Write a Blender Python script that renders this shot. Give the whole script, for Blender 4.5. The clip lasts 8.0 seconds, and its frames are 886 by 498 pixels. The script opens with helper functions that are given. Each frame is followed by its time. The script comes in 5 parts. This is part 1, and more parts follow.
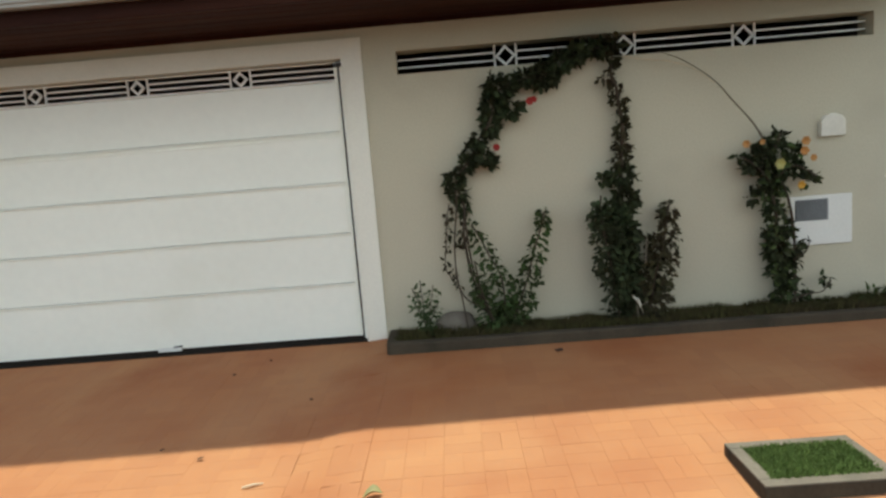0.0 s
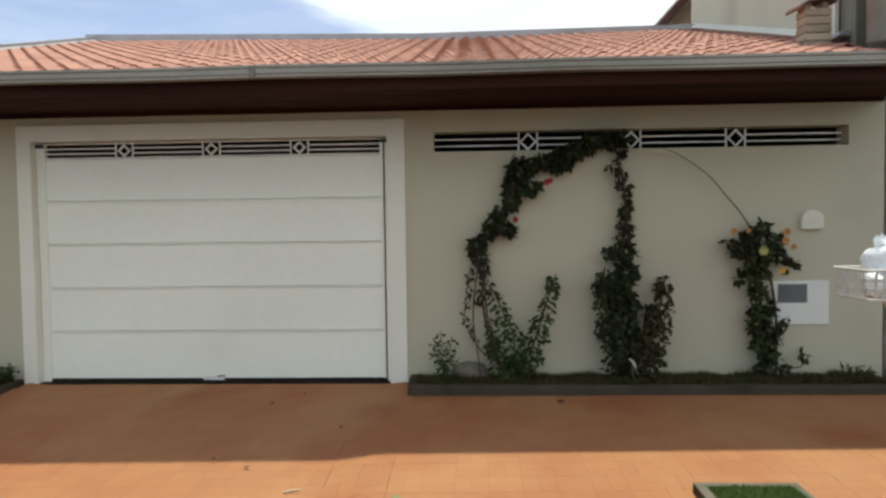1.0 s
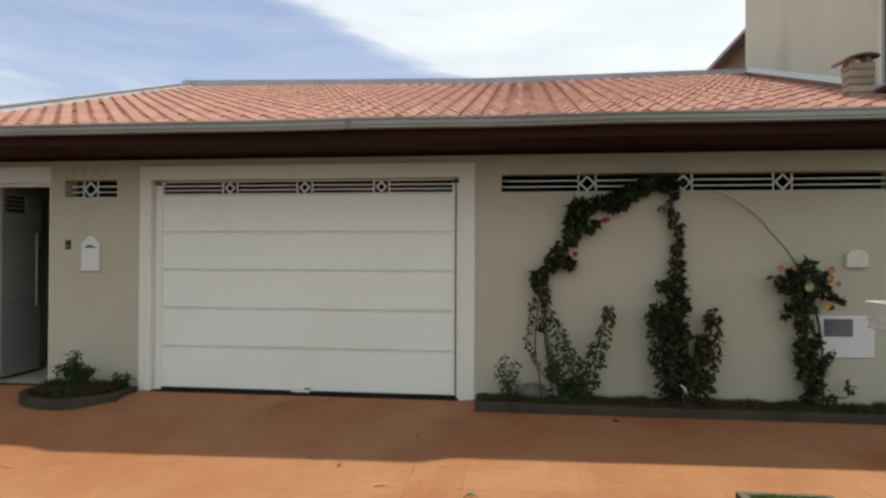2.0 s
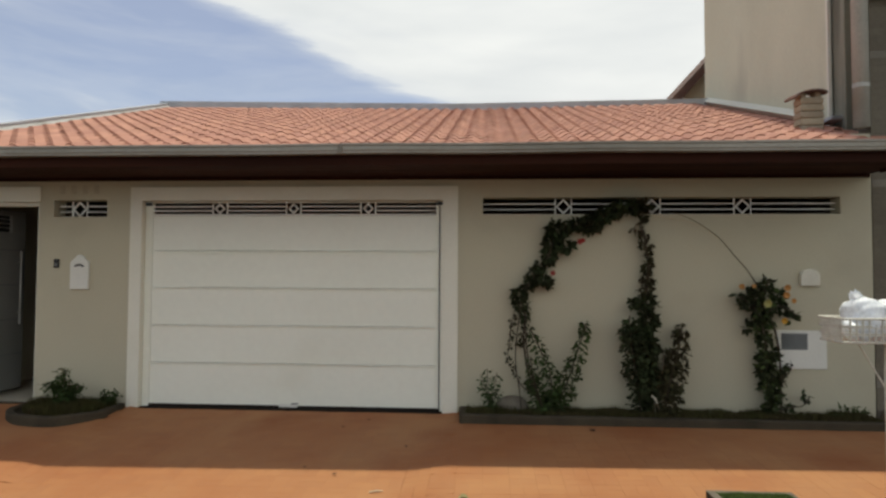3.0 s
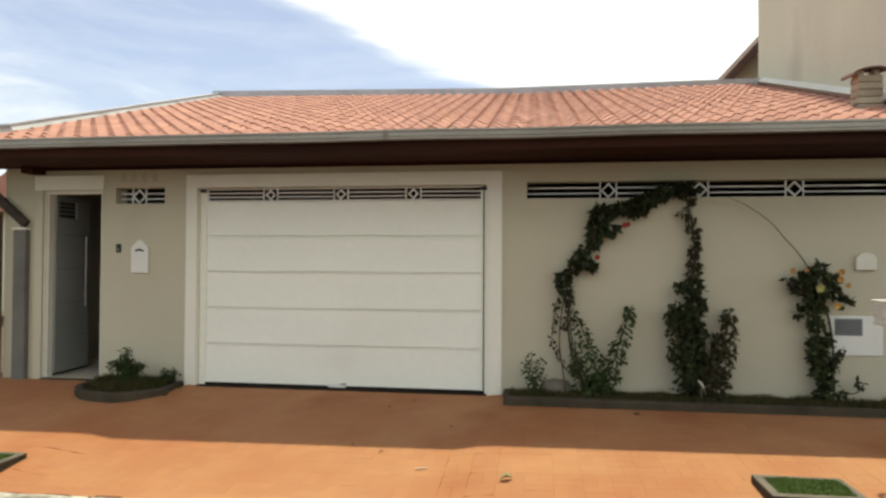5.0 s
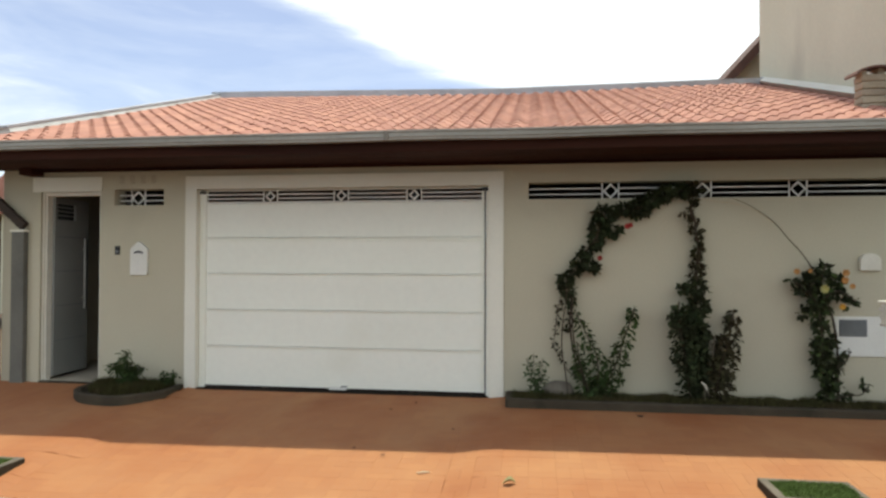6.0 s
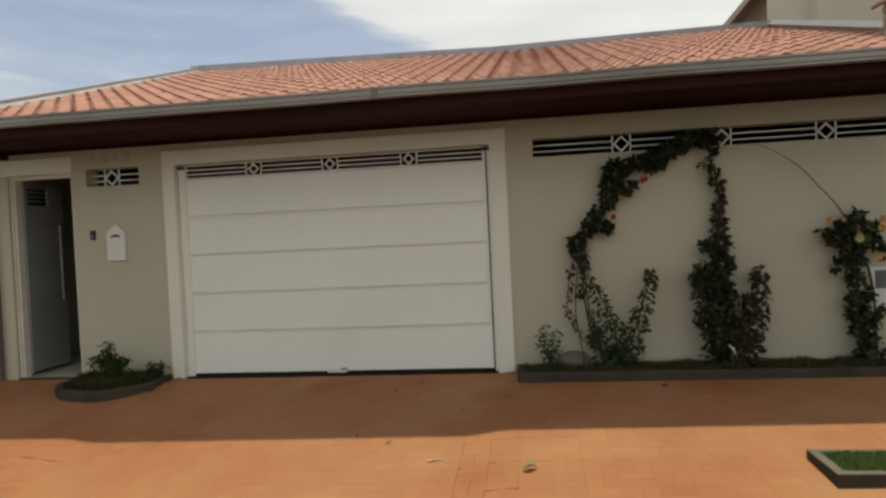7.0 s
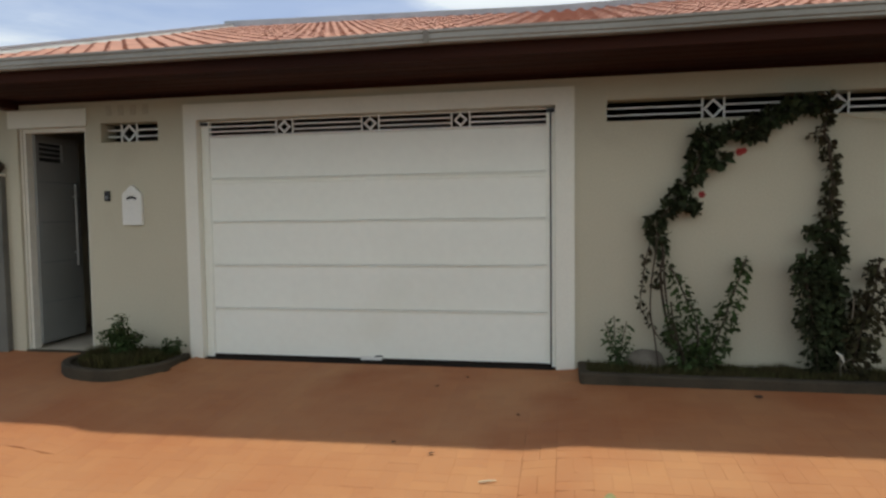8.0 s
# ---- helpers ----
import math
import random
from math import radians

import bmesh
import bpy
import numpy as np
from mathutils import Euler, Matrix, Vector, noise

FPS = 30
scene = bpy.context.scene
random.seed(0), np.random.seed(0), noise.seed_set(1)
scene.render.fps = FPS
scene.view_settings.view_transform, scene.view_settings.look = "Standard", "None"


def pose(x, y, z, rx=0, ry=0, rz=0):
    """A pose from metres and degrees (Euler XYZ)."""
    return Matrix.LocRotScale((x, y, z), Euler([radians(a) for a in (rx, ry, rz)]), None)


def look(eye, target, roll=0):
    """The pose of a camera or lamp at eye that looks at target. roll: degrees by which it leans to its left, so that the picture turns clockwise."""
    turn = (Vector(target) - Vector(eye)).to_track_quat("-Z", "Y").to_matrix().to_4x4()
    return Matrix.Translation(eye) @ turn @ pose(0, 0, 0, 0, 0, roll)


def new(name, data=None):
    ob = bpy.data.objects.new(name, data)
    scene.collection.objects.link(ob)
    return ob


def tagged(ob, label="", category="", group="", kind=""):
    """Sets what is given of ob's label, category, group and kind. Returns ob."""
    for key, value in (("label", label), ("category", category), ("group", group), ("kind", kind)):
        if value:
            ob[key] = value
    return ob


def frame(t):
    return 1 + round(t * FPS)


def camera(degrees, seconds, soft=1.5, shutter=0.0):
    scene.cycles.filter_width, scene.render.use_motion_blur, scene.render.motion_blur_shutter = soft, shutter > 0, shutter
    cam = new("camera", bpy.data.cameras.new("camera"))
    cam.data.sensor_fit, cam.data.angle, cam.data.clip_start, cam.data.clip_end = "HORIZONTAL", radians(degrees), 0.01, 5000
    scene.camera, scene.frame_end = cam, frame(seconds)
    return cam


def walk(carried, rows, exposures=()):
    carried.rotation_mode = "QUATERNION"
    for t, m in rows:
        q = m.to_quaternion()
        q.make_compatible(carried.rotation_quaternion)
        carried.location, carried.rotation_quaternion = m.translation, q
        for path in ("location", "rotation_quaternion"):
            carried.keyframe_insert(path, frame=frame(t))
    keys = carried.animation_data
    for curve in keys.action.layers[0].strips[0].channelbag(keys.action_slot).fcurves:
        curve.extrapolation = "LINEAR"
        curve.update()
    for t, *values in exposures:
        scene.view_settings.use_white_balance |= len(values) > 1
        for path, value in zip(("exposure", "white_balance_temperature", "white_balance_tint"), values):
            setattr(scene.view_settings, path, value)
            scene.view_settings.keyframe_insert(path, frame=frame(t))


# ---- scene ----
cam = camera(68.3, 8.0, soft=2.6)
EXPOSURES = [
    (0, 0.3, 6350, 1),
    (0.2, 0.5, 6350, 1),
    (0.3, 0.62, 6350, 1),
    (0.5, 0.3, 6300, 0),
    (1, -0.04, 6350, 2),
    (1.5, -0.1, 6350, 4),
    (1.7, -0.15, 6350, 4),
    (2.8, -0.4, 6850, 4),
    (3, -0.4, 6850, 4),
    (3.5, -0.4, 6900, 4),
    (3.8, -0.4, 7150, 4),
    (4, -0.0, 7250, 2),
    (4.5, 0.12, 7250, 1),
    (5, 0.12, 7000, 2),
    (5.2, 0.12, 7000, 2),
    (6.3, 0.12, 6150, 3),
    (6.5, 0.1, 5950, 3),
    (6.7, -0.1, 6150, 3),
    (6.8, -0.22, 6300, 4),
    (7, -0.46, 7050, 4),
    (7.5, -0.47, 7050, 5),
    (7.8, -0.35, 6800, 5),
    (8, -0.27, 6400, 3),
]
PATH = [
    (0, (4.208, -5.161, 1.373), (4.159, -3.179, 1.108), -4.64),
    (0.2, (4.277, -5.295, 1.373), (4.266, -3.302, 1.210), -3.71),
    (0.3, (4.253, -5.359, 1.343), (4.260, -3.361, 1.248), -3.19),
    (0.5, (4.302, -5.540, 1.393), (4.234, -3.546, 1.255), -0.06),
    (0.7, (4.277, -5.644, 1.392), (4.232, -3.648, 1.266), 0.75),
    (0.8, (4.237, -5.713, 1.392), (4.147, -3.717, 1.302), -0.45),
    (1, (4.160, -5.870, 1.412), (4.074, -3.873, 1.337), -0.75),
    (1.2, (4.127, -5.998, 1.444), (3.983, -4.004, 1.372), -2.29),
    (1.4, (4.079, -6.118, 1.462), (3.907, -4.125, 1.504), -0.03),
    (1.5, (4.053, -6.193, 1.468), (3.844, -4.206, 1.554), 1.10),
    (1.7, (4.097, -6.343, 1.421), (3.831, -4.361, 1.441), 0.37),
    (2.8, (3.854, -6.829, 1.430), (3.718, -4.835, 1.483), -0.18),
    (3, (3.885, -6.871, 1.412), (3.749, -4.877, 1.494), 0.29),
    (3.2, (3.973, -6.899, 1.435), (3.965, -4.899, 1.489), 0.24),
    (3.5, (4.005, -6.943, 1.435), (4.107, -4.948, 1.536), -0.69),
    (3.7, (4.040, -6.955, 1.415), (4.221, -4.965, 1.494), -1.19),
    (3.8, (4.035, -6.941, 1.419), (4.268, -4.956, 1.479), -1.19),
    (4, (4.030, -6.926, 1.424), (4.233, -4.937, 1.476), -1.19),
    (4.2, (4.005, -6.926, 1.413), (4.070, -4.928, 1.472), -0.91),
    (4.5, (3.953, -6.935, 1.398), (3.838, -4.939, 1.456), -0.44),
    (5, (3.911, -6.950, 1.397), (3.635, -4.970, 1.434), 0.29),
    (5.2, (3.896, -6.944, 1.381), (3.598, -4.967, 1.412), 0.51),
    (6.3, (3.884, -6.845, 1.410), (3.645, -4.859, 1.452), -0.45),
    (6.5, (3.841, -6.742, 1.377), (3.755, -4.744, 1.404), -2.17),
    (6.7, (3.802, -6.634, 1.379), (3.689, -4.637, 1.370), -2.60),
    (6.8, (3.804, -6.575, 1.369), (3.613, -4.584, 1.379), -2.67),
    (7, (3.799, -6.396, 1.347), (3.526, -4.415, 1.306), -2.71),
    (7.1, (3.761, -6.326, 1.352), (3.465, -4.349, 1.287), -3.01),
    (7.2, (3.716, -6.268, 1.380), (3.372, -4.299, 1.323), -3.82),
    (7.5, (3.665, -6.014, 1.331), (3.280, -4.051, 1.321), -1.62),
    (7.7, (3.586, -5.854, 1.324), (3.262, -3.882, 1.264), 0.49),
    (7.8, (3.566, -5.783, 1.321), (3.198, -3.821, 1.206), -0.11),
    (8, (3.514, -5.599, 1.325), (3.140, -3.637, 1.215), -0.70),
]
walk(cam, [(t, look(eye, target, roll)) for t, eye, target, roll in PATH], EXPOSURES)

# ---- sun, sky and exposure ----
SUN = Vector((-0.09, -0.235, -1.0))
sun = new("sun", bpy.data.lights.new("sun", "SUN"))
sun.data.energy, sun.data.angle, sun.data.color = 4.2, radians(1.2), (1.0, 0.965, 0.84)
sun.matrix_world = look((0, 6, 30), Vector((0, 6, 30)) + SUN)
world = bpy.data.worlds.new("sky")
scene.world = world
world.use_nodes = True
wn, wl = world.node_tree.nodes, world.node_tree.links
wn.clear()
w_out, w_bg, w_sky = wn.new("ShaderNodeOutputWorld"), wn.new("ShaderNodeBackground"), wn.new("ShaderNodeTexSky")
w_sky.sky_type, w_sky.sun_disc = "NISHITA", False
w_sky.sun_elevation, w_sky.sun_rotation = radians(75.9), radians(21)
w_sky.altitude, w_sky.air_density, w_sky.dust_density = 600, 1.0, 1.0
w_co, w_map, w_noise, w_ramp = wn.new("ShaderNodeTexCoord"), wn.new("ShaderNodeMapping"), wn.new("ShaderNodeTexNoise"), wn.new("ShaderNodeValToRGB")
w_map.inputs["Scale"].default_value = (1.0, 1.0, 5.0)
w_map.inputs["Location"].default_value = (0.35, 0.2, 0.1)
w_noise.inputs["Scale"].default_value, w_noise.inputs["Detail"].default_value = 2.3, 7.0
w_noise.inputs["Roughness"].default_value, w_noise.inputs["Distortion"].default_value = 0.56, 0.6
w_ramp.color_ramp.elements[0].position, w_ramp.color_ramp.elements[1].position = 0.27, 0.70
w_ramp.color_ramp.elements[0].color = (0.30, 0.30, 0.30, 1)
for at, grey in ((0.40, 0.42), (0.475, 0.60), (0.55, 0.92)):
    w_ramp.color_ramp.elements.new(at).color = (grey, grey, grey, 1)
w_sep, w_bank, w_add = wn.new("ShaderNodeSeparateXYZ"), wn.new("ShaderNodeMapRange"), wn.new("ShaderNodeMath")
for key, v in (("From Min", 0.585), ("From Max", 0.715), ("To Min", -0.085), ("To Max", 0.25)):
    w_bank.inputs[key].default_value = v
w_mix = wn.new("ShaderNodeMix")
w_mix.data_type = "RGBA"
w_puff, w_tone = wn.new("ShaderNodeTexNoise"), wn.new("ShaderNodeMix")
w_puff.inputs["Scale"].default_value, w_puff.inputs["Detail"].default_value = 3.6, 7.0
w_tone.data_type = "RGBA"
w_tone.inputs["A"].default_value, w_tone.inputs["B"].default_value = (9.0, 9.5, 10.6, 1), (14.6, 14.6, 15.0, 1)
wl.new(w_map.outputs["Vector"], w_puff.inputs["Vector"])
wl.new(w_puff.outputs["Fac"], w_tone.inputs["Factor"])
wl.new(w_tone.outputs["Result"], w_mix.inputs["B"])
w_hue = wn.new("ShaderNodeHueSaturation")
w_hue.inputs["Hue"].default_value, w_hue.inputs["Saturation"].default_value, w_hue.inputs["Value"].default_value = 0.515, 1.2, 1.55
wl.new(w_co.outputs["Generated"], w_map.inputs["Vector"])
wl.new(w_map.outputs["Vector"], w_noise.inputs["Vector"])
wl.new(w_co.outputs["Generated"], w_sep.inputs["Vector"])
w_tilt, w_top, w_cut = wn.new("ShaderNodeMath"), wn.new("ShaderNodeMapRange"), wn.new("ShaderNodeMath")
w_tilt.operation, w_tilt.inputs[1].default_value, w_cut.operation = "MULTIPLY_ADD", 2.75, "SUBTRACT"
for key, v in (("From Min", 0.45), ("From Max", 0.8), ("To Min", 0.0), ("To Max", 0.5)):
    w_top.inputs[key].default_value = v
wl.new(w_sep.outputs["Z"], w_tilt.inputs[0])
wl.new(w_sep.outputs["X"], w_tilt.inputs[2])
wl.new(w_tilt.outputs["Value"], w_bank.inputs["Value"])
wl.new(w_sep.outputs["Z"], w_top.inputs["Value"])
wl.new(w_bank.outputs["Result"], w_cut.inputs[0])
wl.new(w_top.outputs["Result"], w_cut.inputs[1])
wl.new(w_noise.outputs["Fac"], w_add.inputs[0])
wl.new(w_cut.outputs["Value"], w_add.inputs[1])
wl.new(w_add.outputs["Value"], w_ramp.inputs["Fac"])
wl.new(w_ramp.outputs["Color"], w_mix.inputs["Factor"])
wl.new(w_sky.outputs["Color"], w_hue.inputs["Color"])
wl.new(w_hue.outputs["Color"], w_mix.inputs["A"])
wl.new(w_mix.outputs["Result"], w_bg.inputs["Color"])
wl.new(w_bg.outputs["Background"], w_out.inputs["Surface"])
w_bg.inputs["Strength"].default_value = 0.093

# ---- materials ----


def mat(name, col, col2=None, scale=2.5, fine=45.0, rough=0.7, metal=0.0, bump=0.15, rand=0.0, island=False, dirt=None, dirt_scale=1.2, dirt_at=0.58, spec=0.4, stretch=(1, 1, 1), vary=0.1):
    """Paint or stone with two scales of variation, fine relief, and optional blotches of dirt."""
    m = bpy.data.materials.new(name)
    m.use_nodes = True
    n, l = m.node_tree.nodes, m.node_tree.links
    b = n["Principled BSDF"]
    b.inputs["Metallic"].default_value, b.inputs["Specular IOR Level"].default_value = metal, spec
    co, mp = n.new("ShaderNodeNewGeometry"), n.new("ShaderNodeMapping")
    mp.inputs["Scale"].default_value = stretch
    l.new(co.outputs["Position"], mp.inputs["Vector"])

    def tex(s, detail):
        t = n.new("ShaderNodeTexNoise")
        t.inputs["Scale"].default_value, t.inputs["Detail"].default_value = s, detail
        l.new(mp.outputs["Vector"], t.inputs["Vector"])
        return t.outputs["Fac"]

    def blend(f, a, c, kind="MIX"):
        x = n.new("ShaderNodeMix")
        x.data_type, x.blend_type = "RGBA", kind
        for key, v in (("Factor", f), ("A", a), ("B", c)):
            if isinstance(v, (int, float)):
                x.inputs[0].default_value = v
            elif isinstance(v, tuple):
                x.inputs[key].default_value = (*v, 1)
            else:
                l.new(v, x.inputs[key])
        return x.outputs["Result"]

    def span(v, lo, hi, a, c):
        r = n.new("ShaderNodeMapRange")
        for key, k in (("From Min", lo), ("From Max", hi), ("To Min", a), ("To Max", c)):
            r.inputs[key].default_value = k
        l.new(v, r.inputs["Value"])
        return r.outputs["Result"]

    col2 = col2 or tuple(0.8 * c for c in col)
    big, small = tex(scale, 5), tex(fine, 4)
    out = blend(span(big, 0.35, 0.65, 0, 1), col, col2)
    hsv = n.new("ShaderNodeHueSaturation")
    l.new(out, hsv.inputs["Color"])
    value = span(small, 0.3, 0.7, 1 - vary, 1 + vary)
    if rand:
        src = n.new("ShaderNodeNewGeometry").outputs["Random Per Island"] if island else n.new("ShaderNodeObjectInfo").outputs["Random"]
        mul = n.new("ShaderNodeMath")
        mul.operation = "MULTIPLY"
        l.new(value, mul.inputs[0])
        l.new(span(src, 0, 1, 1 - rand, 1 + rand), mul.inputs[1])
        value = mul.outputs["Value"]
        l.new(span(src, 0, 1, 0.5 - rand * 0.03, 0.5 + rand * 0.03), hsv.inputs["Hue"])
    l.new(value, hsv.inputs["Value"])
    out = hsv.outputs["Color"]
    if dirt:
        out = blend(span(tex(dirt_scale, 7), dirt_at, dirt_at + 0.16, 0, 0.75), out, dirt)
    l.new(out, b.inputs["Base Color"])
    l.new(span(small, 0.3, 0.7, max(0.03, rough - 0.08), min(1, rough + 0.08)), b.inputs["Roughness"])
    if bump:
        bp = n.new("ShaderNodeBump")
        bp.inputs["Strength"].default_value, bp.inputs["Distance"].default_value = bump, 0.01
        l.new(small, bp.inputs["Height"])
        l.new(bp.outputs["Normal"], b.inputs["Normal"])
    return m


M_WALL = mat("cream_plaster", (0.525, 0.487, 0.362), (0.49, 0.452, 0.335), scale=0.7, fine=70, rough=0.88, bump=0.22, vary=0.05, dirt=(0.45, 0.41, 0.305), dirt_scale=1.1, dirt_at=0.56, spec=0.25)
M_TRIM = mat("white_trim_paint", (0.80, 0.78, 0.67), (0.76, 0.74, 0.63), scale=1.5, fine=60, rough=0.7, bump=0.08, vary=0.03)
M_AGED = mat("yellowed_white_plastic", (0.69, 0.66, 0.56), (0.64, 0.61, 0.51), scale=6, fine=40, rough=0.55, bump=0.03, vary=0.05)
M_GATE = mat("white_gate_enamel", (0.88, 0.885, 0.785), (0.85, 0.855, 0.755), scale=0.8, fine=14, rough=0.4, bump=0.0, vary=0.015, dirt=(0.80, 0.795, 0.68), dirt_scale=0.9, dirt_at=0.6)
M_GRILLE = mat("white_grille_enamel", (0.80, 0.79, 0.73), rough=0.45, bump=0.0, vary=0.03)
M_WOOD_DARK = mat("dark_stained_wood", (0.048, 0.016, 0.009), (0.028, 0.0095, 0.006), scale=3, fine=40, rough=0.75, bump=0.2, stretch=(0.15, 2, 2), rand=0.15, spec=0.12)
M_GUTTER = mat("weathered_zinc", (0.37, 0.35, 0.305), (0.28, 0.262, 0.22), scale=1.6, fine=50, rough=0.5, metal=0.35, bump=0.1, dirt=(0.17, 0.155, 0.12), dirt_scale=2.2, dirt_at=0.55, stretch=(0.4, 1, 1))
M_SEAM = mat("stained_zinc_joint", (0.27, 0.245, 0.20), (0.20, 0.175, 0.14), scale=6, rough=0.7, metal=0.2, bump=0.2)
M_FLASH = mat("galvanised_flashing", (0.50, 0.52, 0.54), (0.40, 0.42, 0.44), rough=0.5, metal=0.2, bump=0.08)
M_TILE = mat("terracotta_roof_tile", (0.465, 0.232, 0.168), (0.40, 0.187, 0.13), scale=4, fine=60, rough=0.85, bump=0.2, rand=0.12, dirt=(0.36, 0.175, 0.118), dirt_scale=1.3, dirt_at=0.57)
M_TILE_FAR = mat("terracotta_roof_tile_rest", (0.465, 0.232, 0.168), (0.40, 0.187, 0.13), scale=4, fine=60, rough=0.85, bump=0.2, rand=0.12, dirt=(0.36, 0.175, 0.118), dirt_scale=1.3, dirt_at=0.57, island=True)
PAVE = dict(scale=0.9, fine=40, rough=0.75, bump=0.08, rand=0.038, vary=0.04, dirt=(0.285, 0.088, 0.027), dirt_scale=0.8, dirt_at=0.57)
M_PAVER = mat("orange_paver", (0.352, 0.130, 0.046), (0.408, 0.188, 0.077), **PAVE)
M_PAVER_REST = mat("orange_paver_rest", (0.352, 0.130, 0.046), (0.408, 0.188, 0.077), island=True, **PAVE)
M_JOINT = mat("sandy_joint", (0.325, 0.113, 0.036), (0.305, 0.105, 0.032), rough=0.95, bump=0.1)
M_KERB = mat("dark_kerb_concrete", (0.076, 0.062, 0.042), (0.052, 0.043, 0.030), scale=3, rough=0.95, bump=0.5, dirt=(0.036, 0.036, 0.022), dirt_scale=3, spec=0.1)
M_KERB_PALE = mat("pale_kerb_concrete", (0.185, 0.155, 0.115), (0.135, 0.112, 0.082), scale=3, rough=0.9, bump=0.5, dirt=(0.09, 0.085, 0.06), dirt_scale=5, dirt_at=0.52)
M_KERB_WORN = mat("whitewashed_kerb", (0.56, 0.52, 0.43), (0.36, 0.33, 0.26), scale=7, rough=0.9, bump=0.9, dirt=(0.10, 0.085, 0.055), dirt_scale=7, dirt_at=0.47)
M_CONCRETE = mat("neighbour_concrete", (0.36, 0.32, 0.255), (0.30, 0.265, 0.21), scale=1.3, rough=0.9, bump=0.35, dirt=(0.21, 0.185, 0.14), dirt_scale=1.5)
M_ASPHALT = mat("asphalt", (0.058, 0.056, 0.054), (0.045, 0.044, 0.043), scale=1.5, fine=120, rough=0.9, bump=0.6)
M_EARTH = mat("bare_earth", (0.14, 0.085, 0.05), (0.09, 0.06, 0.035), scale=5, rough=0.95, bump=0.8)
M_SOIL = mat("planting_soil", (0.040, 0.031, 0.018), (0.026, 0.021, 0.012), scale=8, rough=0.95, bump=0.9, spec=0.1)
M_GRASS = mat("bed_grass", (0.056, 0.056, 0.019), (0.072, 0.056, 0.026), scale=4, fine=20, rough=0.8, bump=0, rand=0.4, island=True, spec=0.08)
M_LAWN = mat("lawn_grass", (0.169, 0.231, 0.062), (0.131, 0.181, 0.050), scale=6, fine=20, rough=0.8, bump=0, rand=0.35, island=True, spec=0.1)
LEAF = dict(scale=5, fine=20, rough=0.7, bump=0, island=True, spec=0.10)
M_LEAF = mat("climber_leaf", (0.036, 0.048, 0.020), (0.028, 0.030, 0.014), rand=0.5, **LEAF)
M_LEAF_OLIVE = mat("olive_leaf", (0.062, 0.085, 0.028), (0.048, 0.062, 0.022), rand=0.4, **LEAF)
M_LEAF_RED = mat("bronze_leaf", (0.050, 0.037, 0.019), (0.032, 0.034, 0.015), rand=0.5, **LEAF)
M_LEAF_GREEN = mat("shrub_leaf", (0.043, 0.068, 0.021), (0.034, 0.046, 0.016), rand=0.45, **LEAF)
M_LEAF_SEED = mat("seedling_leaf", (0.060, 0.090, 0.034), (0.045, 0.066, 0.026), rand=0.35, **LEAF)
M_BARK = mat("rose_bark", (0.075, 0.055, 0.035), (0.05, 0.036, 0.024), scale=10, rough=0.9, bump=0.6)
M_CANE = mat("dry_cane", (0.17, 0.145, 0.10), (0.13, 0.11, 0.08), scale=10, rough=0.9, bump=0.3)
M_RED = mat("red_petal", (0.34, 0.030, 0.022), (0.25, 0.02, 0.016), rough=0.7, bump=0)
M_ORANGE = mat("orange_petal", (0.47, 0.20, 0.04), (0.45, 0.23, 0.075), rough=0.7, bump=0)
M_DEEP = mat("amber_petal", (0.62, 0.30, 0.03), (0.58, 0.34, 0.05), rough=0.7, bump=0)
M_YELLOW_P = mat("yellow_petal", (0.41, 0.37, 0.11), (0.37, 0.35, 0.15), rough=0.7, bump=0)
M_WHITE_PL = mat("white_plastic", (0.74, 0.73, 0.67), (0.71, 0.70, 0.63), rough=0.45, bump=0.0, vary=0.03)
M_BLACK = mat("black_plastic", (0.02, 0.02, 0.02), (0.014, 0.014, 0.014), rough=0.4, bump=0.02)
M_METER = mat("grey_meter_louvre", (0.20, 0.21, 0.21), (0.15, 0.16, 0.16), rough=0.4, bump=0.05)
M_NUMBER = mat("tan_letter_paint", (0.45, 0.40, 0.30), (0.42, 0.37, 0.275), rough=0.8, bump=0.05)
M_RUBBER = mat("dark_rubber", (0.027, 0.023, 0.019), (0.02, 0.017, 0.014), rough=0.95, bump=0.1, spec=0.05)
M_STEEL = mat("scuffed_steel", (0.45, 0.44, 0.42), (0.35, 0.34, 0.32), rough=0.45, metal=0.7, bump=0.05)
M_FLOOR_IN = mat("pale_floor_tile", (0.58, 0.52, 0.40), (0.53, 0.47, 0.36), rough=0.4, bump=0.03)
# Plaster base set dark, standing in for the unlit rooms' shade.
M_DARK_IN = mat("interior_shade_plaster", (0.15, 0.135, 0.11), (0.12, 0.108, 0.09), rough=0.9, bump=0.1)
M_STAND = mat("cream_stand_paint", (0.66, 0.62, 0.53), (0.58, 0.54, 0.45), scale=8, rough=0.5, bump=0.05, dirt=(0.30, 0.2, 0.12), dirt_scale=6, dirt_at=0.62)
M_BAG = mat("white_carrier_bag", (0.92, 0.93, 0.94), (0.87, 0.89, 0.91), scale=6, rough=0.28, bump=0.1)
M_BAG_TEAL = mat("teal_carrier_bag", (0.30, 0.62, 0.62), (0.5, 0.74, 0.73), scale=9, rough=0.32, bump=0.1)
